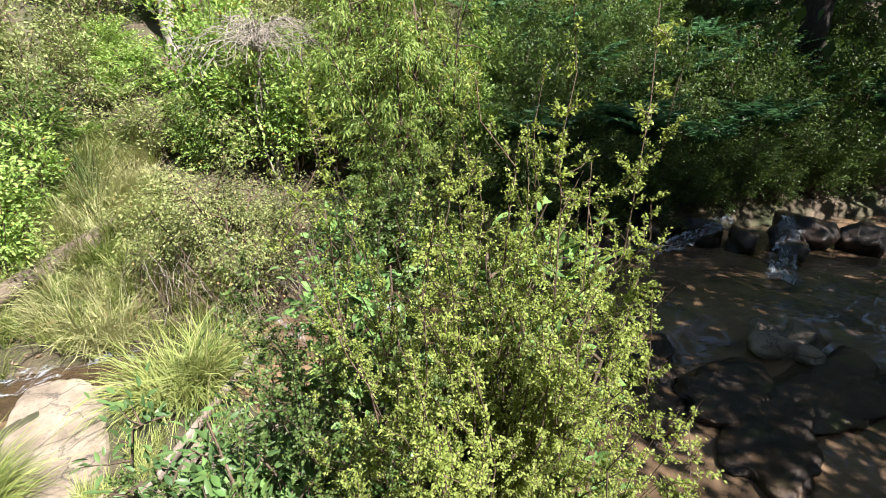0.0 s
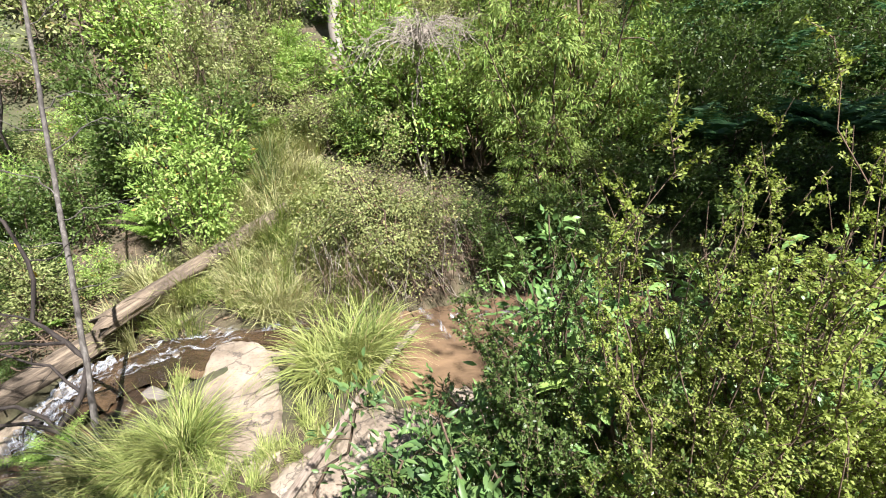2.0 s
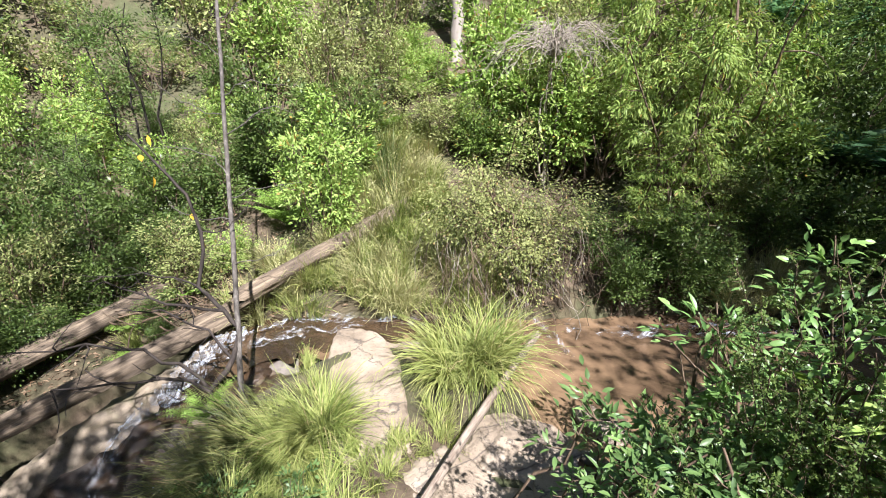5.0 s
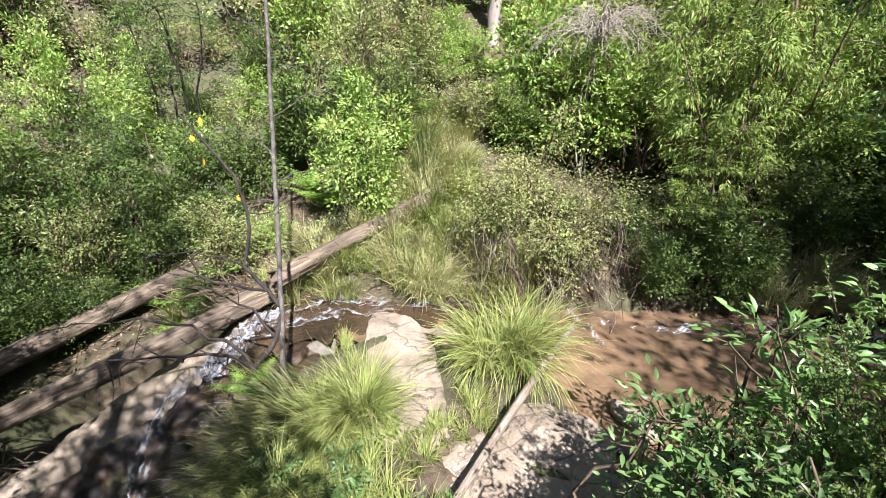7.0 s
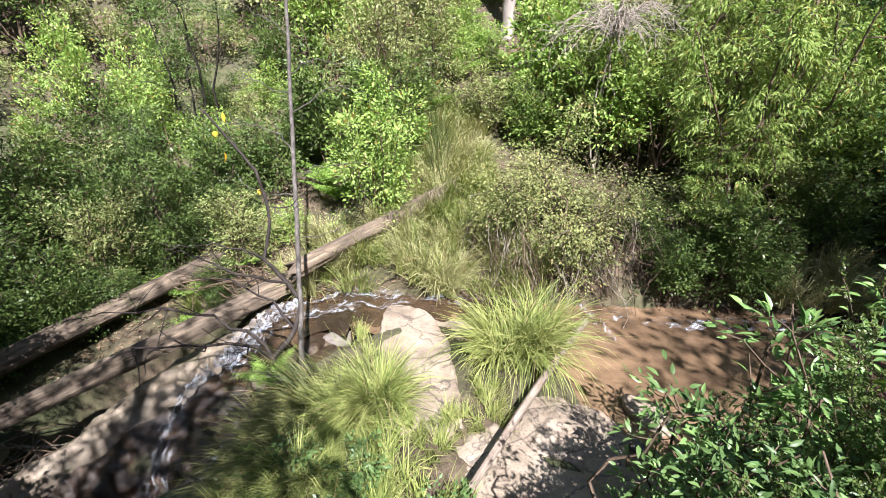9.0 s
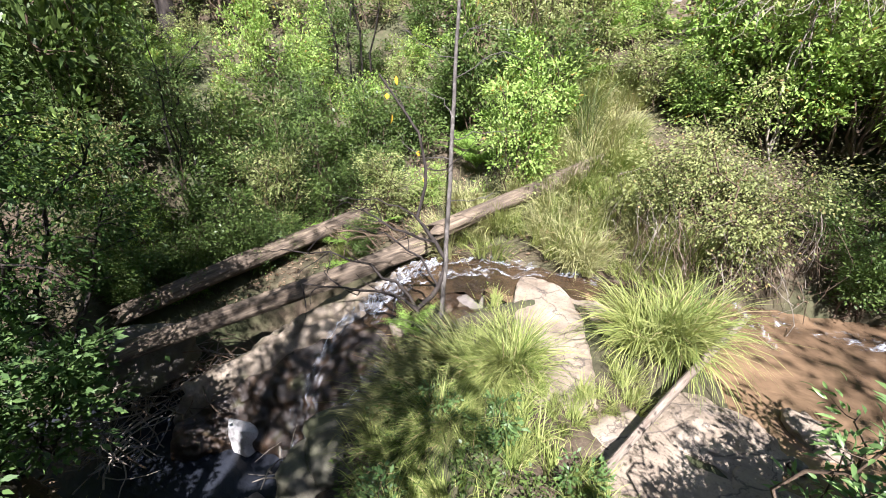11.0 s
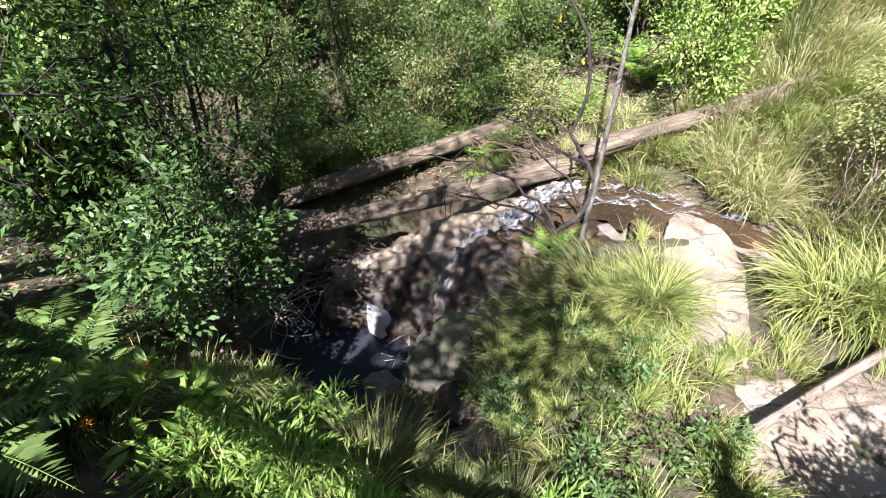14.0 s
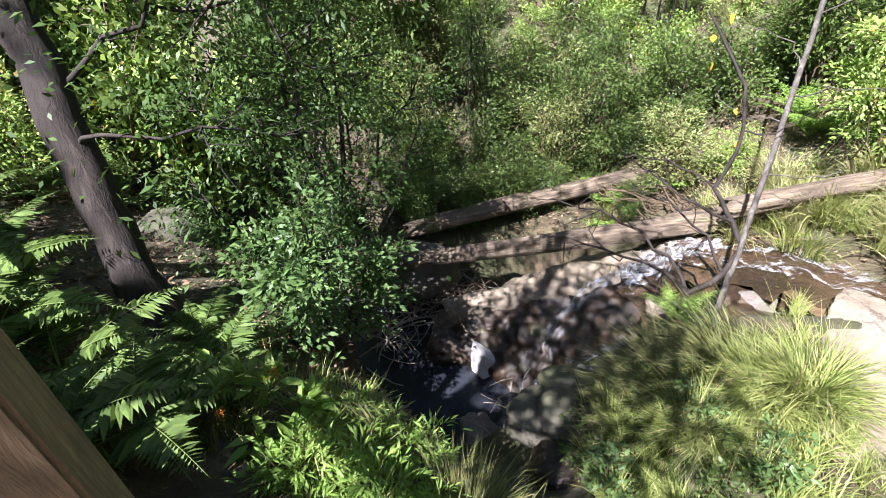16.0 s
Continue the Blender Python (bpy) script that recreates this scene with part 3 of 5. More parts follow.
def tussock_meshes(seed, blades, length, width, arch, material, base=0.12, segs=5, tufts=16, lean=0.0, parts=3):
    """Arching grass blades from one crown, gathered in tufts that fall their own ways."""
    r = np.random.default_rng(seed)
    n = blades
    ta = r.uniform(0, 2 * np.pi, tufts)
    tr = base * np.sqrt(r.uniform(0, 1, tufts))
    tt, tb, tl = np.abs(r.normal(0.28, 0.22, tufts)), r.uniform(0.45, 1.5, tufts), r.uniform(0.65, 1.15, tufts)
    k = r.integers(tufts, size=n)
    az = ta[k] + r.normal(0, 0.85, n)
    tilt = np.abs(tt[k] + r.normal(0, 0.2, n)) + 0.02
    ln = length * tl[k] * r.uniform(0.5, 1.15, n)
    root = np.stack([np.cos(ta[k]) * tr[k], np.sin(ta[k]) * tr[k], np.zeros(n)], -1) + r.normal(size=(n, 3)) * np.array([0.03, 0.03, 0])
    h = unit(np.stack([np.cos(az), np.sin(az) - lean, np.zeros(n)], -1))
    tw = r.uniform(-0.9, 0.9, n)
    side = np.stack([-h[:, 1] * np.cos(tw), h[:, 0] * np.cos(tw), np.sin(tw)], -1)
    bend = arch * tb[k] * r.uniform(0.6, 1.3, n)
    cols = []
    p = root.copy()
    ang = tilt.copy()
    w = width * r.uniform(0.6, 1.35, n)
    for q in range(segs + 1):
        s = q / segs
        ww = (w * (1 - s) ** 0.6 * 0.5 + 0.0004)[:, None]
        cols.append(p - side * ww)
        cols.append(p + side * ww)
        step = (ln / segs)[:, None]
        p = p + step * (h * np.sin(ang)[:, None] + np.array([0, 0, 1.0]) * np.cos(ang)[:, None])
        ang = np.minimum(ang + bend / segs * (0.5 + 1.4 * s), 2.8)
    v = np.stack(cols, 1).reshape(-1, 3)
    m = 2 * (segs + 1)
    q = np.array([[2 * i, 2 * i + 1, 2 * i + 3, 2 * i + 2] for i in range(segs)])
    v = v.reshape(n, m, 3)
    tufted = []
    for g in range(parts):
        pick = v[k % parts == g]
        f = (np.arange(len(pick))[:, None, None] * m + q[None]).reshape(-1, 4)
        tufted.append(mesh_of("tuft", pick.reshape(-1, 3), f, material))
    return tufted


def fern_parts(seed, fronds, length, material, pairs=20, droop=0.9, rise=1.0, teeth=7):
    """Meshes of a rosette's arching fronds, one each, with two rows of leaflets on a stalk."""
    r = np.random.default_rng(seed)
    made = []
    for q in range(fronds):
        pos, along, ln = [], [], []
        az = q / fronds * 2 * np.pi + r.normal() * 0.25
        L = length * r.uniform(0.7, 1.1)
        k = pairs
        el = np.linspace(rise * r.uniform(0.8, 1.2), rise - droop * r.uniform(1.0, 1.5), k)
        h = np.array([np.cos(az), np.sin(az), 0])
        step = np.stack([h[0] * np.cos(el), h[1] * np.cos(el), np.sin(el)], -1) * L / k
        p = np.concatenate([[[0, 0, 0.0]], np.cumsum(step, 0)])
        side = np.cross(h, [0, 0, 1.0])
        s = np.linspace(0, 1, k)
        prof = np.clip(np.minimum((s - 0.08) * 5, (1.02 - s) * 1.25), 0.02, 1) * 0.3 * L
        for sg in (-1, 1):
            for m in range(k):
                if s[m] < 0.1:
                    continue
                t = unit(step[m])
                d = unit(side * sg + t * 0.45 - np.array([0, 0, 0.12]))
                if teeth == 0:
                    pos.append(p[m])
                    along.append(d)
                    ln.append(prof[m])
                    continue
                for e in range(teeth):
                    for g2 in (-1, 1):
                        pos.append(p[m] + d * prof[m] * e / teeth)
                        along.append(unit(d * 0.75 + t * g2 * 0.8))
                        ln.append(prof[m] * 1.5 / teeth * (1.25 - e / teeth))
        pos, along, ln = np.array(pos), np.array(along), np.array(ln)
        v, f = leaves(pos, along, ln, ln * (0.62 if teeth else 0.24), r, fold=0.1, droop=0.1 if teeth else 0.3)
        sv, sf = tubes([p], [np.linspace(0.006, 0.0015, k + 1) * length], 4)
        made.append(mesh_of("frond", np.concatenate([v, sv]), np.concatenate([f, sf + len(v)]), material))
    return made


def fern(name, parts, at, turn, scale, label, group=""):
    ob = empty(name, at, turn, scale)
    for me in parts:
        piece("frond", me, ob)
    return tagged(ob, label, "fern", group)


def bare_tree(name, path, r0, r1, seed, material, label, limbs=(), sides=9, category="tree", twig=None, crown=None, split=False):
    """A trunk along a path with limbs (height share, direction, length, radius); an optional crown of leaves on it."""
    rr = np.random.default_rng(seed)
    ob = empty(name, path[0])
    p = np.asarray(path, float) - np.asarray(path[0], float)
    k = 26
    s = np.linspace(0, len(p) - 1, k)
    pts = np.stack([np.interp(s, np.arange(len(p)), p[:, i]) for i in range(3)], -1)
    pts[1:-1] += rr.normal(size=(k - 2, 3)) * r0 * 0.12
    rad = np.linspace(r0, r1, k)
    rad[:3] *= np.array([1.5, 1.22, 1.06])
    v, f = tubes([pts], [rad], sides)
    piece("trunk", mesh_of("trunk", v, f, material, True), ob)
    tips = []
    for share, d, ln, lr in limbs:
        a = pts[int(share * (k - 1))]
        d = unit(np.asarray(d, float))
        q = curve_between(a, a + d * ln, rr, 0.1, 9)
        ps, rs = [q], [np.linspace(lr, lr * 0.3, 9)]
        tips += [q[-1], q[6], q[4]]
        for m in range(int(3 + ln * 3)):
            b = q[rr.integers(2, 9)]
            e = b + unit(d * 0.6 + rr.normal(size=3) * 0.7) * ln * rr.uniform(0.15, 0.4)
            ps.append(curve_between(b, e, rr, 0.14, 5))
            rs.append(np.linspace(lr * 0.4, lr * 0.12, 5))
            tips.append(e)
        lv, lf = tubes(ps[:1] if split else ps, rs[:1] if split else rs, 5)
        limb = piece("limb", mesh_of("limb", lv, lf, twig or material, True), ob)
        for p1, r1_ in zip(ps[1:] if split else (), rs[1:]):
            tv, tf = tubes([p1], [r1_], 4)
            piece("twig", mesh_of("twig", tv, tf, twig or material, True), limb)
    if crown:
        leafmat, per, spread, ln, wd = crown
        tips = np.array(tips)
        ci = np.repeat(np.arange(len(tips)), per)
        off = rr.normal(size=(len(ci), 3)) * spread
        v, f = leaves(tips[ci] + off, unit(off) + rr.normal(size=off.shape) * 0.5 - np.array([0, 0, 0.3]), ln, wd, rr)
        piece("crown", mesh_of("crown", v, f, leafmat), ob)
    return tagged(ob, label, category)


# ---- running water ----
ribbon("rapids", [(-3.1, 4.75, -1.5), (-4.0, 4.2, -1.5), (-4.9, 3.75, -1.54), (-5.5, 3.25, -1.66), (-5.62, 2.7, -1.8), (-5.5, 2.2, -2.02)],
       [0.6, 0.9, 1.25, 1.15, 0.7, 0.4], WATER_RAPID, "brown creek water sliding to the fall", lift=-0.01, seed=4)
ribbon("white_rapids", [(-3.1, 4.75, -1.49), (-4.0, 4.25, -1.49), (-4.9, 3.8, -1.52), (-5.5, 3.3, -1.64), (-5.66, 2.75, -1.78), (-5.58, 2.2, -2.0)],
       [0.2, 0.34, 0.6, 0.5, 0.3, 0.24], FOAM_BROKEN, "white broken water among stones above the fall", lift=0.03, seed=5)
ribbon("chute", [(-5.55, 3.4, -1.6), (-5.7, 3.15, -1.66), (-5.78, 2.8, -1.76), (-5.76, 2.5, -1.86), (-5.7, 2.25, -1.96)],
       [0.2, 0.28, 0.3, 0.3, 0.22], FOAM_CHUTE, "white water sliding down a smooth chute", lift=0.05, seed=15)
ribbon("waterfall", [(-5.68, 2.2, -1.96), (-5.74, 1.85, -2.16), (-5.66, 1.5, -2.45), (-5.52, 1.2, -2.85), (-5.42, 0.98, -3.2)],
       [0.2, 0.2, 0.24, 0.32, 0.42], FOAM_FALL, "thin white waterfall over a dark rock face", lift=0.15, seed=6)
ribbon("side_fall", [(-4.98, 1.95, -2.18), (-5.02, 1.58, -2.46), (-5.14, 1.28, -2.86), (-5.24, 1.08, -3.18)],
       [0.14, 0.2, 0.16, 0.22], FOAM_FALL, "narrow white trickle beside the fall", lift=0.08, seed=7)
ribbon("pool_foam", [(-5.2, 1.12, -3.19), (-5.42, 1.0, -3.19), (-5.7, 0.86, -3.19), (-6.0, 0.7, -3.19)], [0.3, 0.2, 0.1, 0.04], FOAM_THIN, "foam drifting on the pool", lift=0.0, seed=8)
ribbon("outflow_foam", [(-6.75, -0.25, -3.19), (-6.55, -0.45, -3.19), (-6.3, -0.6, -3.19)], [0.04, 0.1, 0.07], FOAM_THIN, "foam along the pool's edge", lift=0.0, seed=9)
ribbon("upper_cascade", [(4.9, 7.65, -1.08), (4.4, 7.38, -1.15), (3.8, 7.2, -1.35), (3.2, 7.05, -1.49)], [0.3, 0.42, 0.42, 0.3], FOAM_CHUTE, "small white cascade entering the brown pool", lift=0.03, seed=10)
ribbon("far_cascade", [(5.8, 7.5, -1.02), (5.5, 7.0, -1.15), (5.1, 6.5, -1.38), (4.7, 5.9, -1.49)], [0.22, 0.3, 0.35, 0.45], FOAM_CHUTE, "white water dropping between dark stones", lift=0.03, seed=11)
ribbon("step_foam", [(-2.3, 5.05, -1.47), (-2.1, 4.85, -1.49), (-1.9, 4.62, -1.5), (-1.72, 4.45, -1.51)], [0.08, 0.13, 0.13, 0.05], FOAM, "white lip of water below the driftwood pole", lift=0.03, seed=12)

ribbon("creek_ripples", [(-1.9, 5.05, -1.49), (-1.2, 5.25, -1.49), (-0.4, 5.7, -1.49), (0.5, 6.2, -1.49), (1.6, 6.5, -1.49)], [0.25, 0.3, 0.3, 0.35, 0.3], FOAM_BROKEN, "broken white ripples along the far edge of the creek", lift=0.02, seed=13)

# ---- stones ----
# paler rock than the face below, so colour marks the sunlit crest
boulder = loft_rock("fall_rock", [
    [(-7.25, 0.55, -3.3), (-7.2, 1.5, -3.1), (-7.1, 2.45, -2.9), (-6.8, 3.5, -2.7)],
    [(-6.92, 0.35, -2.8), (-6.9, 1.3, -2.55), (-6.8, 2.2, -2.32), (-6.5, 3.3, -2.05)],
    [(-6.72, 0.25, -2.62), (-6.62, 1.15, -2.34), (-6.5, 1.98, -2.12), (-6.2, 3.05, -1.86)],
    [(-6.68, 0.05, -2.9), (-6.45, 0.98, -2.62), (-6.15, 1.7, -2.34), (-5.85, 2.75, -1.95)],
    [(-6.75, 0.1, -3.35), (-6.45, 0.8, -3.3), (-5.8, 1.4, -3.1), (-5.3, 2.2, -2.6)],
    [(-6.7, 0.1, -3.7), (-6.35, 0.75, -3.7), (-5.6, 1.3, -3.7), (-4.9, 2.0, -3.6)]], 3, ROCK_FALL, "big tan boulder beside the fall, its crest pale for the sunlit band", rough=0.075)
# wet face, its dark colour also carrying the shade below the crest
wet = loft_rock("wet_shaded_face", [
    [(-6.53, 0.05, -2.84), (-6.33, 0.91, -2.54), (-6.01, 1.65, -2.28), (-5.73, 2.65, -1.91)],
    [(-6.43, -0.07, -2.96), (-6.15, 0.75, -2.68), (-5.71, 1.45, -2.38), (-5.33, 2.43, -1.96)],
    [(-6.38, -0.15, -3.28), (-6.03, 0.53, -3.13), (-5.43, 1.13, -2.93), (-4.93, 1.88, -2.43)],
    [(-6.33, -0.22, -3.63), (-5.93, 0.43, -3.63), (-5.28, 0.93, -3.63), (-4.68, 1.63, -3.28)]], 6, ROCK_WET_SHADED, "wet rock face behind the waterfall, darkened further for shade", rough=0.09, category="")
wet.parent = boulder
rock("fall_ledge", (-5.0, 1.85, -2.92), (0.28, 0.45, 0.55), 14, ROCK_WET_SHADED, "wet brown rock step beside the waterfall", turn=20, facets=0.25)
rock("slab", (-3.52, 3.08, -1.53), (1.15, 0.44, 0.1), 5, ROCK_SLAB, "long pale sandstone slab between grass tussocks", turn=-47, flat=4.5, facets=0.16, group="creek slabs", sub=6)
rock("slab", (-1.93, 2.86, -1.5), (0.48, 0.36, 0.13), 6, ROCK_SLAB, "pale sandstone slab at the brown pool", turn=15, flat=4.0, facets=0.26, group="creek slabs", sub=6)
rock("slab", (-2.02, 2.08, -1.53), (0.64, 0.42, 0.12), 7, ROCK_SLAB, "pale sandstone slab under the driftwood pole", turn=-10, flat=4.0, facets=0.26, group="creek slabs", sub=6)
rock("slab", (-1.28, 2.42, -1.53), (0.32, 0.4, 0.14), 8, ROCK_SLAB, "small pale slab beside the water", turn=35, flat=4.0, facets=0.26, group="creek slabs")
rock("stone", (-1.3, 3.45, -1.52), (0.25, 0.14, 0.12), 9, ROCK_SLAB, "flat tan stone standing out of the brown water", turn=-35, group="creek stones")
rock("stone", (-1.36, 3.02, -1.52), (0.08, 0.06, 0.06), 10, ROCK_GREY, "small grey stone in the brown water", group="creek stones", sub=4)
rock("stone", (-4.75, 3.2, -1.78), (0.26, 0.2, 0.16), 11, ROCK_GREY, "wet grey stone in the rapids", turn=30, group="creek stones")
rock("stone", (-5.15, 3.35, -1.72), (0.2, 0.14, 0.12), 12, ROCK_WET_SHADED, "dark wet stone in the rapids", turn=10, group="creek stones")
rock("stone", (-4.6, 3.65, -1.68), (0.3, 0.18, 0.12), 13, ROCK_WET_SHADED, "brown wet stone in the rapids", turn=60, group="creek stones")
rock("stone", (-5.9, 3.2, -1.9), (0.32, 0.24, 0.2), 19, ROCK_FALL, "mossy stone at the head of the fall", turn=60, group="creek stones")
for q, (x, y, z, s) in enumerate(((-4.95, 3.6, -1.62, 0.13), (-5.3, 3.0, -1.78, 0.12), (-4.9, 3.05, -1.78, 0.1), (-5.05, 2.75, -1.88, 0.14), (-4.7, 3.85, -1.56, 0.1), (-5.4, 3.55, -1.68, 0.14), (-5.25, 2.45, -2.02, 0.16), (-4.4, 3.4, -1.6, 0.12), (-4.55, 2.95, -1.75, 0.16), (-5.75, 2.95, -1.86, 0.12), (-5.0, 2.35, -2.1, 0.2))):
    rock("stone", (x, y, z - 0.03), (s * 1.3, s, s * 0.75), 80 + q, ROCK_WET_SHADED if q % 3 else ROCK_FALL, "small wet stone among the rapids", turn=53 * q, group="creek stones", sub=4)
rock("fall_ledge", (-4.78, 2.8, -2.02), (0.42, 0.62, 0.4), 22, ROCK_WET_SHADED, "wet brown rock under the rapids", turn=12, facets=0.3)
rock("slab", (-3.35, 3.75, -1.57), (0.5, 0.3, 0.09), 23, ROCK_SLAB, "broken pale slab beside the large tussock", turn=-25, flat=3.6, facets=0.3, group="creek slabs")
rock("pale_block", (-6.0, 0.58, -3.03), (0.18, 0.16, 0.25), 15, ROCK_PALE, "pale angular block at the pool's rim", turn=25, tip=(8, -6), flat=6, facets=0.1, sub=4)
rock("grey_block", (-7.5, 0.2, -2.45), (0.4, 0.45, 0.42), 16, ROCK_GREY, "grey block behind the pool among twigs", turn=15, flat=5, facets=0.12)
rock("pool_stone", (-4.8, 0.8, -3.2), (0.36, 0.24, 0.2), 17, ROCK_WET_SHADED, "wet brown stone below the fall", turn=50, group="pool stones")
rock("pool_stone", (-4.72, 1.3, -2.95), (0.24, 0.36, 0.34), 18, ROCK_WET_SHADED, "mottled stone under the grass bank", turn=30, group="pool stones")
rock("pool_stone", (-4.95, 0.2, -3.2), (0.35, 0.25, 0.2), 20, ROCK_GREY, "grey stone at the pool's near rim", turn=-20, group="pool stones")
rock("boulder", (-7.6, -3.0, -1.42), (0.55, 0.5, 0.45), 21, ROCK_MOSSY_SHADED, "rounded mossy boulder on the leaf-strewn bank, its rock darkened for shade", turn=20, flat=2.5, facets=0.1)
for q, (dx, dy, sx, sy, sz) in enumerate(((0, 0, 0.26, 0.16, 0.16), (0.38, 0.12, 0.3, 0.2, 0.2), (0.05, 0.22, 0.2, 0.14, 0.16), (0.25, -0.12, 0.22, 0.12, 0.12), (0.1, 0.34, 0.14, 0.1, 0.14))):
    rock("pile_stone", (3.45 + dx, 4.25 + dy, -1.46), (sx, sy, sz), 30 + q, ROCK_SLAB, "tan stone of the heap in the brown pool", turn=25 * q, group="stones heaped in the pool", sub=4, flat=4)
# wet ledges; part of the deep shade here is in their colour
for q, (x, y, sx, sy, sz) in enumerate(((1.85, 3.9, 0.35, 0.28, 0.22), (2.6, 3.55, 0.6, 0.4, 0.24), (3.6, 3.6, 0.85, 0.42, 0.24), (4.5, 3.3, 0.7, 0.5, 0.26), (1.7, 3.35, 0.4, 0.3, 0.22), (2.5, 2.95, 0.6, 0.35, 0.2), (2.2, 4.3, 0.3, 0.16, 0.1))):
    rock("ledge_stone", (x, y, -1.52), (sx, sy, sz * 0.55), 40 + q, ROCK_WET_SHADED, "wet ledge stone, its colour darkened for the deep shade", turn=8 + 11 * q, tip=(4 - 2 * q, 3), group="dark ledge stones", flat=7, facets=0.3)
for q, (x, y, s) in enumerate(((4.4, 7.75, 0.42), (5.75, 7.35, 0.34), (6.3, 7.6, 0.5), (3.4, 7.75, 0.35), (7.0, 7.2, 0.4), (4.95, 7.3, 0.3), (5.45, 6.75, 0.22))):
    rock("cascade_stone", (x, y, -1.35), (s, s * 0.8, s * 0.7), 60 + q, ROCK_WET_SHADED, "dark wet stone beside the cascade", turn=50 * q, group="cascade stones", sub=4)

# ---- fallen timber ----
log("fallen_log", (-7.1, -0.15, -2.02), (-5.7, 4.3, -1.34), 0.115, 0.165, 2, LOGWOOD, "long weathered fallen log split along its underside", bow=-0.02, split=0.5)
log("fallen_log", (-5.72, 3.45, -1.2), (-4.55, 5.8, -0.4), 0.125, 0.14, 4, LOGWOOD, "pale upper log buried in the grassy bank", split=0.3)
log("fallen_log", (-7.98, 0.0, -2.06), (-7.6, 4.15, -1.55), 0.135, 0.15, 5, LOGWOOD, "weathered brown fallen log behind the longer one", bow=0.03, split=0.35)
log("driftwood_pole", (-2.33, 1.72, -1.28), (-2.12, 4.35, -1.26), 0.03, 0.042, 9, DRIFTWOOD, "bleached driftwood pole lying over the slabs", bow=0.03)
log("stump_log", (-8.9, 11.0, 2.1), (-7.9, 11.5, 2.35), 0.2, 0.25, 12, bark_material("red_wood", (0.05, 0.02, 0.012), (0.2, 0.085, 0.05), (0.36, 0.2, 0.13), (1.2, 11, 11), 1.0), "broken reddish log end high on the slope")

# ---- trees ----
bare_tree("dead_sapling", [(-4.28, 2.14, -1.6), (-4.7, 2.65, -0.4), (-5.12, 3.15, 0.8), (-5.55, 3.65, 1.95), (-6.0, 4.2, 3.2)], 0.027, 0.016, 3, BARK_GREY, "thin grey dead sapling standing by the fall",
          limbs=[(0.3, (0.7, 0.5, 0.25), 0.5, 0.006), (0.36, (-0.7, -0.3, 0.2), 0.6, 0.006), (0.42, (0.8, 0.4, 0.2), 0.7, 0.007), (0.46, (-0.7, -0.4, 0.35), 0.7, 0.007), (0.52, (0.8, 0.5, 0.3), 0.8, 0.007), (0.56, (-0.6, -0.5, 0.4), 0.7, 0.006), (0.62, (0.7, 0.5, 0.1), 0.7, 0.006), (0.68, (-0.7, -0.2, 0.4), 0.6, 0.006), (0.76, (0.6, 0.3, 0.5), 0.6, 0.006)], sides=7, split=True)
bent = bare_tree("bent_sapling", [(-4.3, 2.1, -1.55), (-4.45, 2.1, -1.42), (-4.6, 2.1, -1.25), (-4.5, 2.3, -1.08), (-4.55, 2.5, -0.8), (-4.75, 2.48, -0.6), (-4.95, 2.45, -0.42), (-4.95, 2.6, 0.0), (-5.1, 2.6, 0.42), (-5.25, 2.55, 0.62), (-5.5, 2.45, 0.95)], 0.034, 0.01, 8, BARK_DARK, "dark crooked sapling with a few bare twigs",
          limbs=[(0.2, (-0.9, -0.55, 0.1), 1.3, 0.024), (0.22, (-0.8, -0.5, 0.35), 1.5, 0.02), (0.34, (-0.9, -0.2, 0.3), 1.2, 0.015), (0.5, (-0.7, -0.5, 0.35), 1.0, 0.016), (0.62, (-0.5, -0.6, 0.2), 0.8, 0.01), (0.75, (0.6, 0.5, 0.5), 0.6, 0.008), (0.85, (-0.6, 0.1, 0.5), 0.6, 0.008)], sides=6, split=True)
for q, (dx, dy, dz) in enumerate(((-1.1, 0.36, 2.33), (-1.2, 0.5, 2.1), (-0.9, 0.6, 1.75), (-1.0, 0.4, 2.5), (-0.75, 0.55, 1.5))):
    lv, lf = leaves(np.array([[dx, dy, dz]]), np.array([[0.3, -0.2, -1.0]]), 0.09, 0.05, np.random.default_rng(q), rich=True)
    piece("yellow_leaf", mesh_of("yellow_leaf", lv, lf, YELLOW_LEAF), bent, "yellowed hanging leaf")
bare_tree("gum_tree", [(-5.4, 9.65, 1.5), (-5.42, 9.75, 4.0), (-5.3, 9.9, 8.0), (-5.2, 10.0, 13.0)], 0.135, 0.09, 5, BARK_PALE, "slim gum tree with smooth pale bark",
          limbs=[(0.7, (1, 0.2, 0.8), 2.5, 0.05), (0.8, (-1, 0.4, 0.9), 2.5, 0.05), (0.9, (0.3, -1, 0.8), 2.2, 0.04), (0.97, (0.2, 0.3, 1), 2.0, 0.04)], sides=12, crown=(LEAF_DARK, 60, 0.45, 0.13, 0.03))
DARK_TREES = [(1.9, 14.2, 0.42, 0.1), (3.0, 17.5, 0.3, -0.2), (-0.9, 15.5, 0.16, 0.2), (-8.3, 13.6, 0.2, 0.1), (-10.6, 13.4, 0.26, -0.3), (5.6, 14.5, 0.35, 0.1), (9.2, 12.5, 0.35, -0.2), (-6.9, 14.5, 0.18, 0.2), (-13.5, 10.5, 0.2, 0.3), (-14.5, 3.5, 0.2, -0.3), (-13.0, -0.5, 0.16, 0.3), (-11.5, -3.5, 0.18, 0.2), (-16, -6, 0.22, 0)]
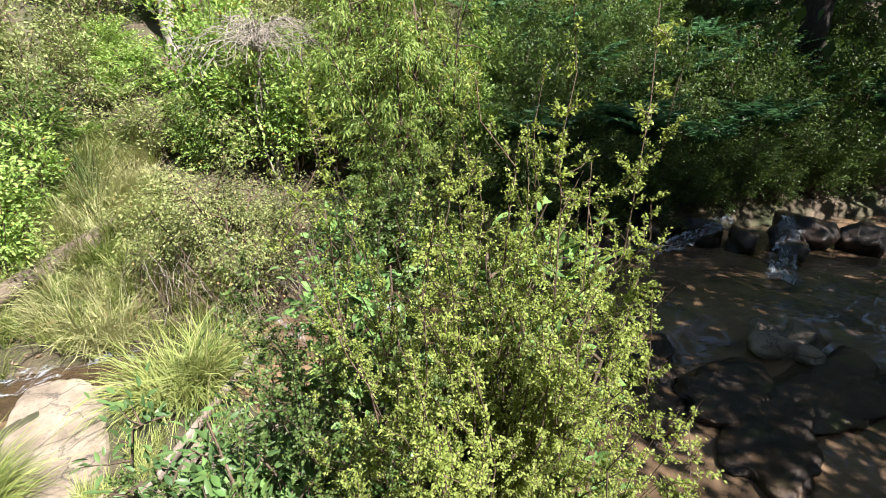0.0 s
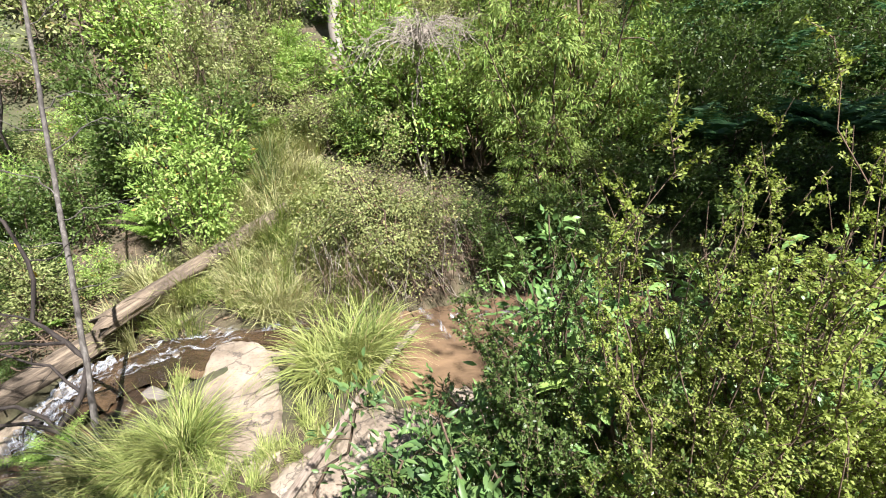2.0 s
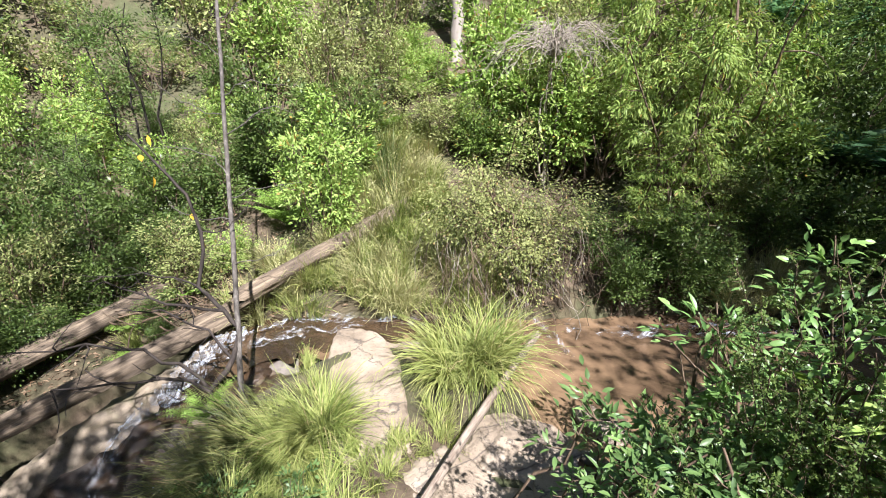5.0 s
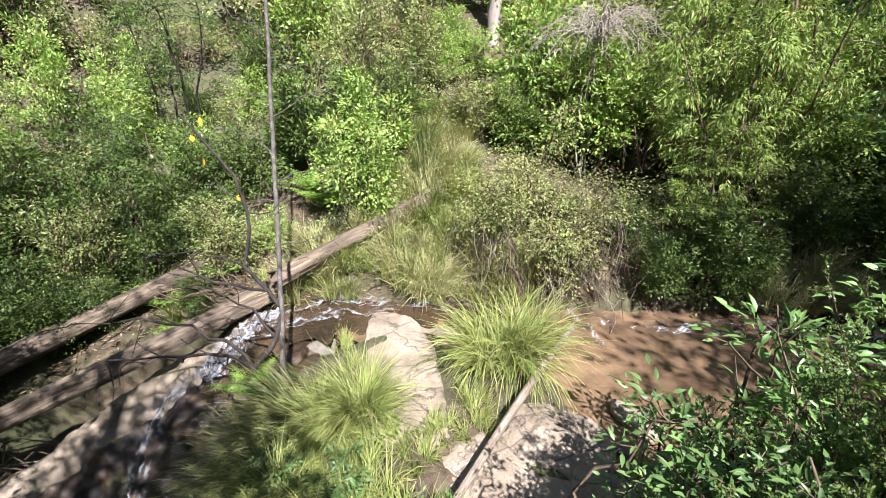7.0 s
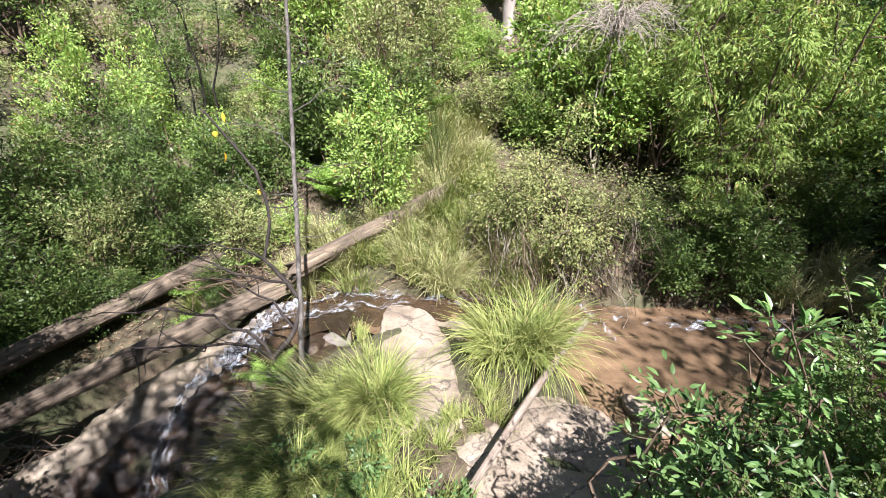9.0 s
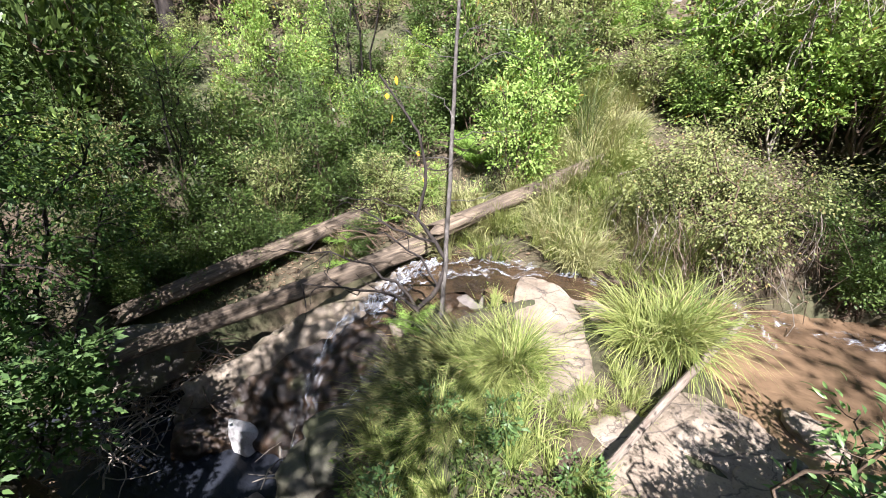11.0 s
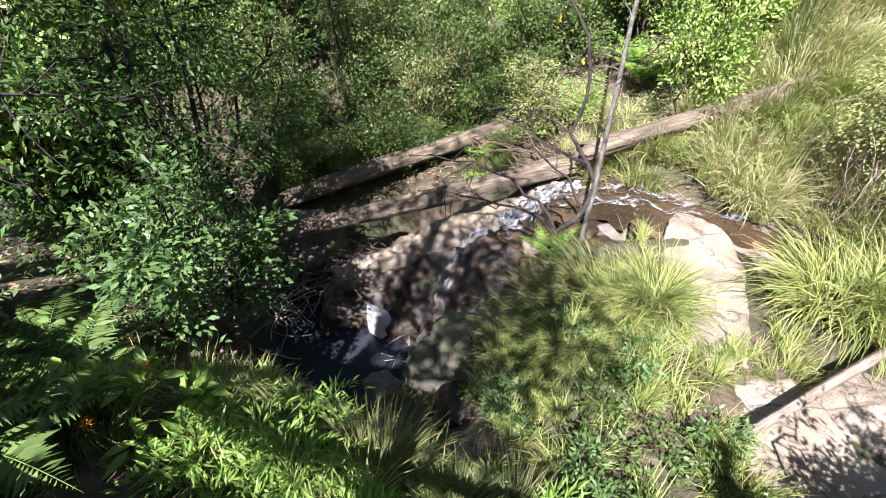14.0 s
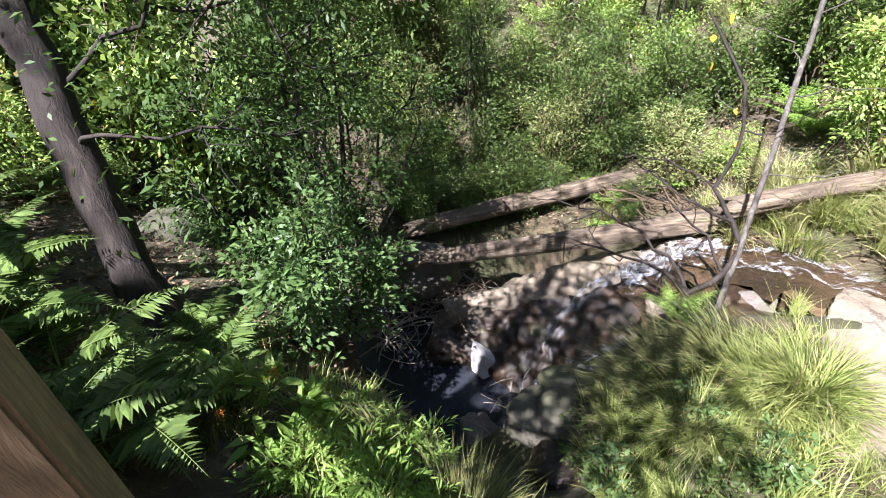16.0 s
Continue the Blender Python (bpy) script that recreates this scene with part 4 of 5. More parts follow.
for q, (x, y, r0, lean) in enumerate(DARK_TREES):
    z = ground_at(x, y) - 0.2
    bare_tree("forest_tree", [(x, y, z), (x + lean, y, z + 4), (x + 1.6 * lean, y + 0.2, z + 9), (x + 2 * lean, y, z + 14)], r0, r0 * 0.5, 20 + q, BARK_DARK, "dark-barked forest tree with a high leafy crown",
              limbs=[(0.45 + 0.06 * m, (math.cos(2.4 * m + q), math.sin(2.4 * m + q), 0.5), 2.6, 0.05) for m in range(8)], sides=10, crown=(LEAF_DARK, 28, 0.5, 0.2, 0.06))

# trees on the near bank, whose shade falls over the pool and the upper creek
bare_tree("leaning_tree", [(-5.05, -2.3, -0.85), (-5.4, -2.45, 0.35), (-5.75, -2.6, 1.5), (-6.0, -2.7, 3.0), (-5.9, -2.6, 5.0)], 0.15, 0.1, 41, BARK_DARK, "dark leaning tree trunk with bare lower boughs",
          limbs=[(0.38, (0.1, 1.0, 0.35), 1.4, 0.022), (0.3, (0.0, 1.0, -0.05), 1.6, 0.018), (0.5, (0.5, 0.9, 0.5), 1.8, 0.03), (0.62, (1, 0.3, 0.5), 2.2, 0.04), (0.7, (0.2, 1, 0.5), 2.4, 0.04), (0.8, (-0.6, 0.6, 0.6), 2.0, 0.04), (0.9, (0.6, 0.8, 0.5), 2.0, 0.035), (0.97, (0.4, -0.4, 0.8), 1.6, 0.03)], sides=12, crown=(LEAF_DARK, 60, 0.34, 0.065, 0.026))
# unseen tree, its boughs set so their shade lands on pool and tussocks
bare_tree("unseen_bank_tree", [(-1.7, -4.6, 0.1), (-1.75, -4.3, 1.8), (-1.8, -3.7, 3.4), (-1.9, -3.0, 5.0), (-2.0, -2.6, 6.4)], 0.16, 0.07, 43, BARK_DARK, "unseen tree behind the footbridge, added to shade the pool",
          limbs=[(0.48, (0.3, 1, 0.25), 2.0, 0.04), (0.52, (-0.6, 1, 0.2), 2.4, 0.04), (0.56, (0.5, 0.7, 0.2), 1.3, 0.035), (0.6, (-0.2, 1, 0.25), 2.0, 0.04), (0.66, (-1, 0.6, 0.1), 2.4, 0.04), (0.7, (0.2, 1.0, 0.0), 1.9, 0.04), (0.82, (-0.4, 1, 0.1), 1.9, 0.035), (0.9, (0.4, 0.6, 0.3), 1.2, 0.03), (0.95, (-0.7, 0.6, 0.3), 1.6, 0.03), (0.5, (0.75, 1, 0.3), 2.0, 0.04), (0.58, (0.6, 1, 0.3), 2.2, 0.04), (0.64, (0.8, 1, 0.1), 2.0, 0.035), (0.8, (1.4, 0.6, -0.2), 1.5, 0.03), (0.8, (1.0, 0.3, 0.0), 1.1, 0.03), (0.82, (1.6, 1.0, -0.3), 1.9, 0.03), (0.78, (1.5, 0.75, -0.1), 1.7, 0.03)], sides=10, crown=(LEAF_DARK, 20, 0.32, 0.14, 0.06))
# trees added where their crowns keep sun off the upper creek
for q, (x, y, h) in enumerate(((5.9, 2.2, 9.0), (7.8, 2.0, 11.0), (6.9, 4.8, 13.0), (9.6, 3.2, 13.0), (12.0, 6.0, 14.0), (4.5, 2.5, 10.0), (6.0, 1.0, 9.0), (8.0, -0.6, 13.0), (10.8, 0.4, 14.0))):
    z = ground_at(x, y) - 0.3
    bare_tree("shade_tree", [(x, y, z), (x - 0.1, y + 0.2, z + h * 0.5), (x - 0.3, y + 0.3, z + h)], 0.22, 0.1, 50 + q, BARK_DARK, "leafy tree added on the near bank to shade the creek",
              limbs=[((0.4 + 0.048 * m) if x < 7 else (0.2 + 0.065 * m), (math.cos(2.4 * m + q), math.sin(2.4 * m + q), 0.3), 2.6, 0.05) for m in range(12)], sides=9, crown=(LEAF_DARK, 14 if q in (0, 5) else 26, 0.55, 0.2, 0.09))

# unseen tree added so that its crown shades the logs
bare_tree("unseen_bank_tree", [(-4.4, -4.9, 0.0), (-4.6, -4.2, 2.4), (-5.2, -3.0, 4.6), (-5.8, -2.0, 6.4), (-6.0, -1.6, 7.8)], 0.17, 0.07, 44, BARK_DARK, "unseen tall tree behind the footbridge, added to shade the logs",
          limbs=[(0.55 + 0.045 * m, (math.cos(2.4 * m), math.sin(2.4 * m), 0.2), 2.3, 0.035) for m in range(10)], sides=10, crown=(LEAF_DARK, 20, 0.36, 0.15, 0.06))


def forest_ring():
    """Tall trees added round the gully to block sky light, lower where the sun comes in."""
    r = np.random.default_rng(91)
    for q in range(44):
        az = q / 44 * 2 * math.pi + r.normal() * 0.04
        far = r.uniform(15, 23)
        x, y = -2 + far * math.cos(az), 3 + far * math.sin(az)
        sunward = math.cos(az - math.atan2(SUN_FROM.y, SUN_FROM.x))
        h = r.uniform(13, 17) * (0.62 if sunward > 0.6 else 1.0)
        z = ground_at(x, y) - 0.2
        bare_tree("forest_tree", [(x, y, z), (x + 0.2, y, z + h * 0.5), (x, y + 0.3, z + h)], 0.2, 0.08, 300 + q, BARK_DARK, "dark-barked forest tree added to block sky light with its leafy crown",
                  limbs=[(0.22 + 0.07 * m, (math.cos(2.4 * m + q), math.sin(2.4 * m + q), 0.4), 2.8, 0.05) for m in range(11)], sides=8, crown=(LEAF_DARK, 6, 0.8, 0.6, 0.32))


forest_ring()

# ---- shrubs of the far slope ----
KINDS = {
    "bright": [shrub_parts(100 + k, 1.5, 0.85, 110, 36, 0.078, 0.036, LEAF_BRIGHT, stems=7, spread=0.22) for k in range(3)],
    "olive": [shrub_parts(110 + k, 1.7, 0.9, 120, 34, 0.07, 0.027, LEAF_OLIVE, stems=10, spread=0.22, twigs=1.6) for k in range(3)],
    "dark": [shrub_parts(120 + k, 1.7, 0.95, 110, 34, 0.08, 0.036, LEAF_GLOSSY, stems=7, spread=0.22) for k in range(2)],
    "wattle": [shrub_parts(130 + k, 2.6, 0.9, 70, 60, 0.07, 0.016, LEAF_WATTLE, BARK_DARK, stems=4, spread=0.2, low=0.3) for k in range(2)],
    "far": [shrub_parts(140 + k, 2.6, 1.4, 90, 24, 0.13, 0.058, m, stems=8, spread=0.18) for k, m in enumerate((LEAF_BRIGHT, LEAF_OLIVE, LEAF_GLOSSY))],
}
LABELS = {"bright": "sunlit bright green leafy shrub on the slope", "olive": "olive-green twiggy shrub on the slope", "dark": "dense dark green shrub on the slope",
          "wattle": "feathery blue-green wattle sapling", "far": "leafy undergrowth high on the wooded slope"}


def strip(x, y):
    """How near a place is to the open grassy strip above the creek (1 inside)."""
    t = np.clip((y - 4.2) / 3.2, 0, 1)
    cx = -4.1 - 1.3 * t
    return abs(x - cx) < 1.1 - 0.55 * t and 3.6 < y < 7.4


def scatter_slope():
    r = np.random.default_rng(5)
    put = []
    for _ in range(11000):
        x, y = r.uniform(-19, 13), r.uniform(-11, 18)
        d, _lv = far_bank(np.array([x]), np.array([y]))
        d = float(d[0])
        if (d < 0.55 and not (x < -7.4 and y < -3.6 + (x + 7.4) * 0.3 and r.random() < 0.6)) or d > 13 or strip(x, y):
            continue
        logx = abs((x + 7.1) * 0.954 - (y + 0.15) * 0.3)
        if logx < 0.7 and -0.6 < y < 4.6:
            continue
        if abs((x + 7.98) * 0.996 - y * 0.09) < 0.5 and -0.4 < y < 4.5:
            continue
        if math.hypot(x + 6.4, y - 5.15) < 0.75:
            continue
        if abs(x + 4.6 + (y - 7.9) * 0.47) < 0.6 and 7.2 < y < 9.6:
            continue
        if -4.2 < x < -0.2 and d < 2.2:
            continue
        gap = 0.6 + 0.12 * max(d - 2, 0)
        if any((x - a) ** 2 + (y - b) ** 2 < gap * gap for a, b in put):
            continue
        put.append((x, y))
        if d > 6.5 or y < -5:
            kind = "far"
        elif x < -9.3 and d < 5 and r.random() < 0.22:
            kind = "wattle"
        elif x > 1.0:
            kind = "dark"
        else:
            # darker shrubs favoured near the logs to stand in for shade
            kind = r.choice(["bright", "olive", "dark"], p=[0.15, 0.2, 0.65] if x < -6.8 and d < 3.5 and y > 0.5 else [0.52, 0.3, 0.18])
        parts = KINDS[kind][r.integers(len(KINDS[kind]))]
        s = r.uniform(0.6, 1.1) * (0.7 if d < 1.2 else 1.0)
        shrub({"wattle": "wattle_sapling", "far": "undergrowth"}.get(kind, "shrub"), parts, (x, y, ground_at(x, y) - 0.03), r.uniform(0, 360), s, LABELS[kind], group="shrubs of the far slope", stretch=r.uniform(0.8, 1.45))
    return len(put)


scatter_slope()

r_t = np.random.default_rng(19)
for q in range(26):
    yaw, dist = radians(r_t.uniform(78, 132)), r_t.uniform(8.5, 15.0)
    x, y = -1.9 - math.sin(yaw) * dist, -0.66 + math.cos(yaw) * dist
    shrub("tall_shrub", KINDS["dark" if q % 3 else "bright"][q % 2], (x, y, ground_at(x, y) - 0.05), r_t.uniform(0, 360), r_t.uniform(1.3, 2.0), "tall leafy thicket of the valley downstream", group="downstream thicket", stretch=r_t.uniform(1.2, 1.9))

# ---- grass of the creek ----
T_LIME = [tussock_meshes(200 + k, 950, 1.1, 0.0115, 2.1, GRASS_LIME, base=0.2, tufts=18, parts=6) for k in range(2)]
T_DARK = [tussock_meshes(210 + k, 680, 1.15, 0.0125, 2.5, GRASS_SHADED, base=0.26, tufts=14, lean=1.1, parts=5) for k in range(2)]
T_DRY = [tussock_meshes(220 + k, 360, 0.62, 0.0095, 2.0, GRASS_DRY, base=0.22, segs=3, tufts=12) for k in range(2)]
T_SHORT = [tussock_meshes(230 + k, 230, 0.42, 0.011, 1.5, GRASS_LIME, base=0.22, segs=3, tufts=10) for k in range(2)]


def tussock(me, x, y, turn, scale, label, z=None, stretch=1.0, group="grass tussocks"):
    ob = empty("grass_tussock", (x, y, ground_at(x, y) - 0.03 if z is None else z), turn, scale)
    ob.scale[2] = scale * stretch
    for tuft in me:
        tagged(piece("tuft", tuft, ob), kind="stuff")
    return tagged(ob, label, "grass", group)


tussock(T_LIME[0], -2.66, 3.45, 0, 0.95, "large arching lime-green grass tussock on the creek slab", -1.45)
tussock(T_LIME[1], -2.45, 3.7, 80, 0.8, "lime-green grass tussock beside the brown pool", -1.45)
tussock(T_LIME[1], -3.45, 2.25, 40, 0.72, "sunlit grass tussock on the slab's near edge", -1.45, 0.85)
tussock(T_LIME[0], -3.55, 1.95, 140, 0.66, "sunlit grass tussock with straw-coloured tips", -1.5, 0.8)
tussock(T_DARK[0], -3.8, 1.9, -45, 0.85, "long grass hanging over the fall's bank, darkened for shade", -1.6, 0.8)
tussock(T_DARK[1], -3.55, 1.5, -30, 0.85, "shaded green grass tussock on the bank", -1.7, 0.75)
tussock(T_DARK[0], -3.98, 1.55, -60, 0.8, "drooping green grass above the pool", -1.85, 0.75)
tussock(T_DARK[1], -3.7, 1.15, -50, 0.75, "drooping grass on the pool's bank", -1.85, 0.75)
tussock(T_LIME[1], -3.5, 1.3, 200, 0.6, "grass tussock on the near bank", -1.6, 0.8)
for q, (x, y, s) in enumerate(((-2.6, 2.75, 0.7), (-2.5, 2.55, 0.6), (-2.85, 2.35, 0.6), (-2.7, 2.42, 0.55), (-3.02, 2.2, 0.6), (-2.8, 2.1, 0.6), (-3.2, 1.9, 0.9), (-3.0, 1.7, 0.8), (-2.6, 1.6, 0.9), (-2.2, 1.5, 0.8))):
    tussock(T_SHORT[q % 2], x, y, 47 * q, s, "short bright green grass between the slabs", -1.48, group="short grass")


def bank_grass():
    r = np.random.default_rng(31)
    n = 0
    while n < 150:
        y = r.uniform(3.7, 8.8)
        x = r.uniform(-7.2, -2.6)
        d = float(far_bank(np.array([x]), np.array([y]))[0][0])
        if d < 0.05 or not (strip(x, y) or (d < 0.75 and -6.2 < x < -2.9)):
            continue
        n += 1
        k = r.random()
        me = T_DRY[n % 2] if k < 0.18 else T_SHORT[n % 2]
        tussock(me, x, y, r.uniform(0, 360), r.uniform(0.7, 1.15), "dry straw-coloured grass on the bank" if k < 0.18 else "soft green grass on the bank", group="grass of the far bank")


bank_grass()
for q, (x, y, s) in enumerate(((0.3, 6.6, 1.3), (0.7, 6.75, 1.3), (0.05, 6.45, 1.1), (1.1, 6.85, 1.2), (1.5, 6.95, 1.1), (0.5, 6.95, 1.4))):
    tussock(T_DRY[q % 2], x, y, 60 * q, s, "pale dry grass clump at the water's edge", group="dry clumps")
REED = tussock_meshes(240, 60, 0.9, 0.014, 0.5, GRASS_DARK, base=0.1)
for q, (x, y) in enumerate(((-5.05, 6.1), (-4.9, 5.9), (-5.2, 6.4))):
    tussock(REED, x, y, 50 * q, 1.0, "upright sword-leaved grass by the log", group="sword grass")

# ---- thicket, narrow-leaved bush and dead fan of twigs over the far bank ----
VINE = shrub_parts(300, 1.85, 1.0, 300, 74, 0.035, 0.02, LEAF_VINE, TWIG, stems=16, spread=0.2, low=0.3, hang=0.4)
thicket = shrub("vine_thicket", VINE, (-2.95, 5.6, -1.35), 20, 1.1, "tangled creeper thicket with brown hanging stems", "thicket")


def hanging_tangle(seed, n, low, high, drop, material):
    r = np.random.default_rng(seed)
    ps, rs = [], []
    for _ in range(n):
        az = r.uniform(0, 2 * np.pi)
        rad = r.uniform(0.6, 1.08)
        a = np.array([np.cos(az) * rad, np.sin(az) * rad, r.uniform(low, high)])
        b = a + np.array([np.cos(az) * r.uniform(-0.1, 0.16), np.sin(az) * r.uniform(-0.1, 0.16), -r.uniform(*drop)]) + r.normal(size=3) * 0.14
        ps.append(curve_between(a, b, r, 0.2, 6))
        rs.append(np.full(6, r.uniform(0.002, 0.005)))
    v, f = tubes(ps, rs, 3)
    return mesh_of("hanging_tangle", v, f, material, True)


piece("hanging_tangle", hanging_tangle(8, 330, 0.25, 0.95, (0.3, 0.7), TWIG), thicket, "brown tangle of hanging dead stems")
piece("hanging_tangle", hanging_tangle(9, 170, 0.3, 1.0, (0.2, 0.6), TWIG_PALE), thicket, "pale tangle of dead stems")
NARROW = [shrub_parts(310 + k, 2.4, 1.15, 150, 60, 0.085, 0.018, LEAF_WILLOW, TWIG, stems=10, spread=0.11, hang=0.5, droop=0.4) for k in range(2)]
for q, (x, y, z, s, st) in enumerate(((-1.0, 7.3, -0.6, 1.05, 1.25), (-0.5, 7.9, 0.2, 1.1, 1.2), (-1.5, 8.2, 0.9, 1.1, 1.1), (-0.9, 6.9, -1.0, 0.75, 0.9), (-1.9, 7.4, 0.1, 0.8, 1.2))):
    shrub("narrow_leaved_bush", NARROW[q % 2], (x, y, z), 73 * q, s, "drooping narrow-leaved bush over the creek", group="narrow-leaved bushes", stretch=st)
for q, (x, y, z, s) in enumerate(((-2.5, 7.3, 0.1, 0.9), (-3.2, 7.6, 0.3, 0.9), (-3.9, 7.3, 0.0, 0.7), (-2.6, 8.4, 0.8, 1.0), (-3.7, 8.5, 0.8, 0.9))):
    shrub("shrub", KINDS["olive"][q % 3] if q % 2 else KINDS["bright"][q % 3], (x, y, z), 61 * q, s, "leafy shrub crowding the top of the bank", group="bank-top shrubs")


# dark shrubs added to stand in for the bank's shaded hollow
for q, (x, y, s) in enumerate(((-1.3, 5.75, 0.6), (-0.9, 6.05, 0.7), (-0.3, 6.4, 0.6), (-0.6, 6.3, 0.7), (0.4, 7.2, 0.8), (1.1, 7.3, 0.8), (1.9, 7.4, 0.8), (-1.7, 6.1, 0.5), (0.1, 7.8, 0.9), (2.8, 7.9, 0.8))):
    shrub("shrub", KINDS["dark"][q % 2], (x, y, ground_at(x, y)), 77 * q, s, "dark shrub added in place of the shaded hollow at the creek's edge", group="shaded edge shrubs")


for q in range(15):
    x = 2.6 + 0.5 * q
    ys = np.linspace(5.0, 13.0, 160)
    d = far_bank(np.full(160, x), ys)[0]
    y = float(ys[np.argmax(d > 0.25)]) + 0.35 * (q % 2)
    shrub("shrub", KINDS["dark"][q % 2], (x, y, ground_at(x, y)), 67 * q, 0.6 + 0.08 * (q % 4), "dark shrub on the shaded bank upstream", group="shaded edge shrubs")


def twig_fan(seed, n, size):
    r = np.random.default_rng(seed)
    ps, rs = [], []
    for _ in range(n):
        az, el = r.uniform(0, 2 * np.pi), r.uniform(0.5, 1.4)
        L = size * r.uniform(0.6, 1.1)
        s = np.linspace(0, 1, 10)[:, None]
        h = np.array([np.cos(az), np.sin(az), 0])
        p = h * s * L * np.cos(el) + np.array([0, 0, 1]) * (s * L * np.sin(el) - 0.75 * L * s ** 2.4)
        p[1:] += r.normal(size=(9, 3)) * 0.015
        ps.append(p)
        rs.append(np.linspace(0.008, 0.0025, 10))
        for _k in range(5):
            a = p[r.integers(4, 10)]
            e = a + unit(h + r.normal(size=3) * 0.6 - np.array([0, 0, 0.4])) * L * r.uniform(0.1, 0.3)
            ps.append(curve_between(a, e, r, 0.1, 4))
            rs.append(np.linspace(0.004, 0.0018, 4))
    for _ in range(5):
        ps.append(curve_between((r.normal() * 0.1, r.normal() * 0.1 + 0.2, -2.0), (0, 0, 0.05), r, 0.06, 7))
        rs.append(np.linspace(0.018, 0.009, 7))
    sprays = []
    for g in range(8):
        v, f = tubes(ps[g::8], rs[g::8], 4)
        sprays.append(mesh_of("twig_spray", v, f, TWIG_PALE, True))
    return sprays


FAN = twig_fan(4, 90, 1.35)
for at, turn, k, label in (((-2.75, 7.0, 1.75), 0, 1.0, "pale dead bush of drooping bare twigs"), ((-7.2, 11.0, 3.0), 57, 0.9, "pale dead bush of bare twigs on the slope")):
    fan = empty("dead_bush", at, turn, k)
    for me in FAN:
        tagged(piece("twig_spray", me, fan), kind="stuff")
    tagged(fan, label, "dead bush", "dead bushes")

# ---- ferns ----
F_BRIGHT = [fern_parts(400 + k, 9, 0.9, FERN_GREEN, 18) for k in range(2)]
F_DARK = [fern_parts(410 + k, 11, 1.4, FERN_DARK, 22, droop=0.8, teeth=0) for k in range(2)]
F_BRACKEN = [fern_parts(420 + k, 7, 1.0, FERN_GREEN, 19, droop=0.75, rise=0.75, teeth=0) for k in range(2)]
for q, (x, y, s) in enumerate(((-6.4, 5.15, 1.0), (-6.75, 5.35, 0.9), (-5.75, 7.1, 1.0), (-5.7, 8.0, 1.0), (-6.0, 8.3, 0.9), (-5.8, 8.9, 0.9), (-4.75, 8.1, 0.7), (-5.05, 8.8, 0.7), (-6.6, 9.4, 1.1), (-5.0, 10.2, 1.0), (-7.2, 9.9, 1.0))):
    fern("fern", F_BRIGHT[q % 2], (x, y, ground_at(x, y) + 0.02), 50 * q, s, "sunlit light green fern on the slope", "ferns of the slope")
fern("fern", F_BRIGHT[0], (-4.5, 1.95, -1.4), 20, 0.55, "small bright fern at the lip of the fall")
fern("fern", F_BRIGHT[1], (-4.62, 3.42, -1.62), 20, 0.18, "tiny green plant on a rapids stone")
r_f = np.random.default_rng(77)
for q in range(60):
    x, y = r_f.uniform(0.2, 11), r_f.uniform(8.0, 16.0)
    if float(far_bank(np.array([x]), np.array([y]))[0][0]) < 0.6:
        continue
    fern("tree_fern", F_DARK[q % 2], (x, y, ground_at(x, y) + r_f.uniform(0.1, 0.9)), r_f.uniform(0, 360), r_f.uniform(0.8, 1.3), "dark shaded fern on the wooded slope", "shaded ferns")
F_LACE = [fern_parts(430 + k, 8, 1.05, FERN_BRACKEN, 34, droop=0.75, rise=0.7, teeth=0) for k in range(2)]
for q, (x, y, s) in enumerate(((-3.7, -1.9, 0.75), (-3.55, -2.15, 0.7), (-4.2, -2.45, 0.8), (-4.6, -2.9, 0.9), (-4.35, -1.75, 0.6), (-5.0, -3.3, 1.0), (-4.75, -1.95, 0.6), (-6.9, -4.7, 1.0), (-3.3, -2.5, 0.8), (-5.6, -3.6, 0.9), (-6.2, -4.2, 1.0), (-4.0, -3.0, 0.8), (-8.2, -4.3, 1.0), (-8.9, -3.8, 0.9))):
    fern("fern", F_LACE[q % 2], (x, y, ground_at(x, y) + 0.1), 80 * q, s, "lacy green bracken fern beside the footbridge", "bracken by the bridge")

r_l = np.random.default_rng(66)
for q in range(56):
    t = r_l.uniform(0, 1)
    beyond = q % 2
    x, y = (-8.35 + 0.35 * t, 0.2 + 4.2 * t) if beyond else (-7.55 + 0.75 * t, 0.4 + 3.6 * t)
    x, y = x + r_l.normal() * (0.12 if beyond else 0.2), y + r_l.normal() * 0.1
    if q % 3 == 0:
        fern("fern", F_BRACKEN[q % 2], (x, y, ground_at(x, y) + 0.02), 47 * q, r_l.uniform(0.35, 0.6), "shaded fern among the fallen logs", "ferns among the logs")
    elif beyond:
        shrub("shrub", KINDS["dark"][q % 2], (x, y, ground_at(x, y) - 0.03), 61 * q, r_l.uniform(0.35, 0.6), "dark low shrub behind the fallen logs", group="shrubs behind the logs")
    elif q % 4 == 0:
        shrub("shrub", KINDS["dark"][q % 2], (x, y, ground_at(x, y) - 0.03), 61 * q, r_l.uniform(0.2, 0.32), "low green seedling among the fallen logs", group="seedlings among the logs")
    else:
        tussock(T_SHORT[q % 2], x, y, 61 * q, r_l.uniform(0.6, 0.9), "thin grass among the fallen logs", group="grass among the logs")

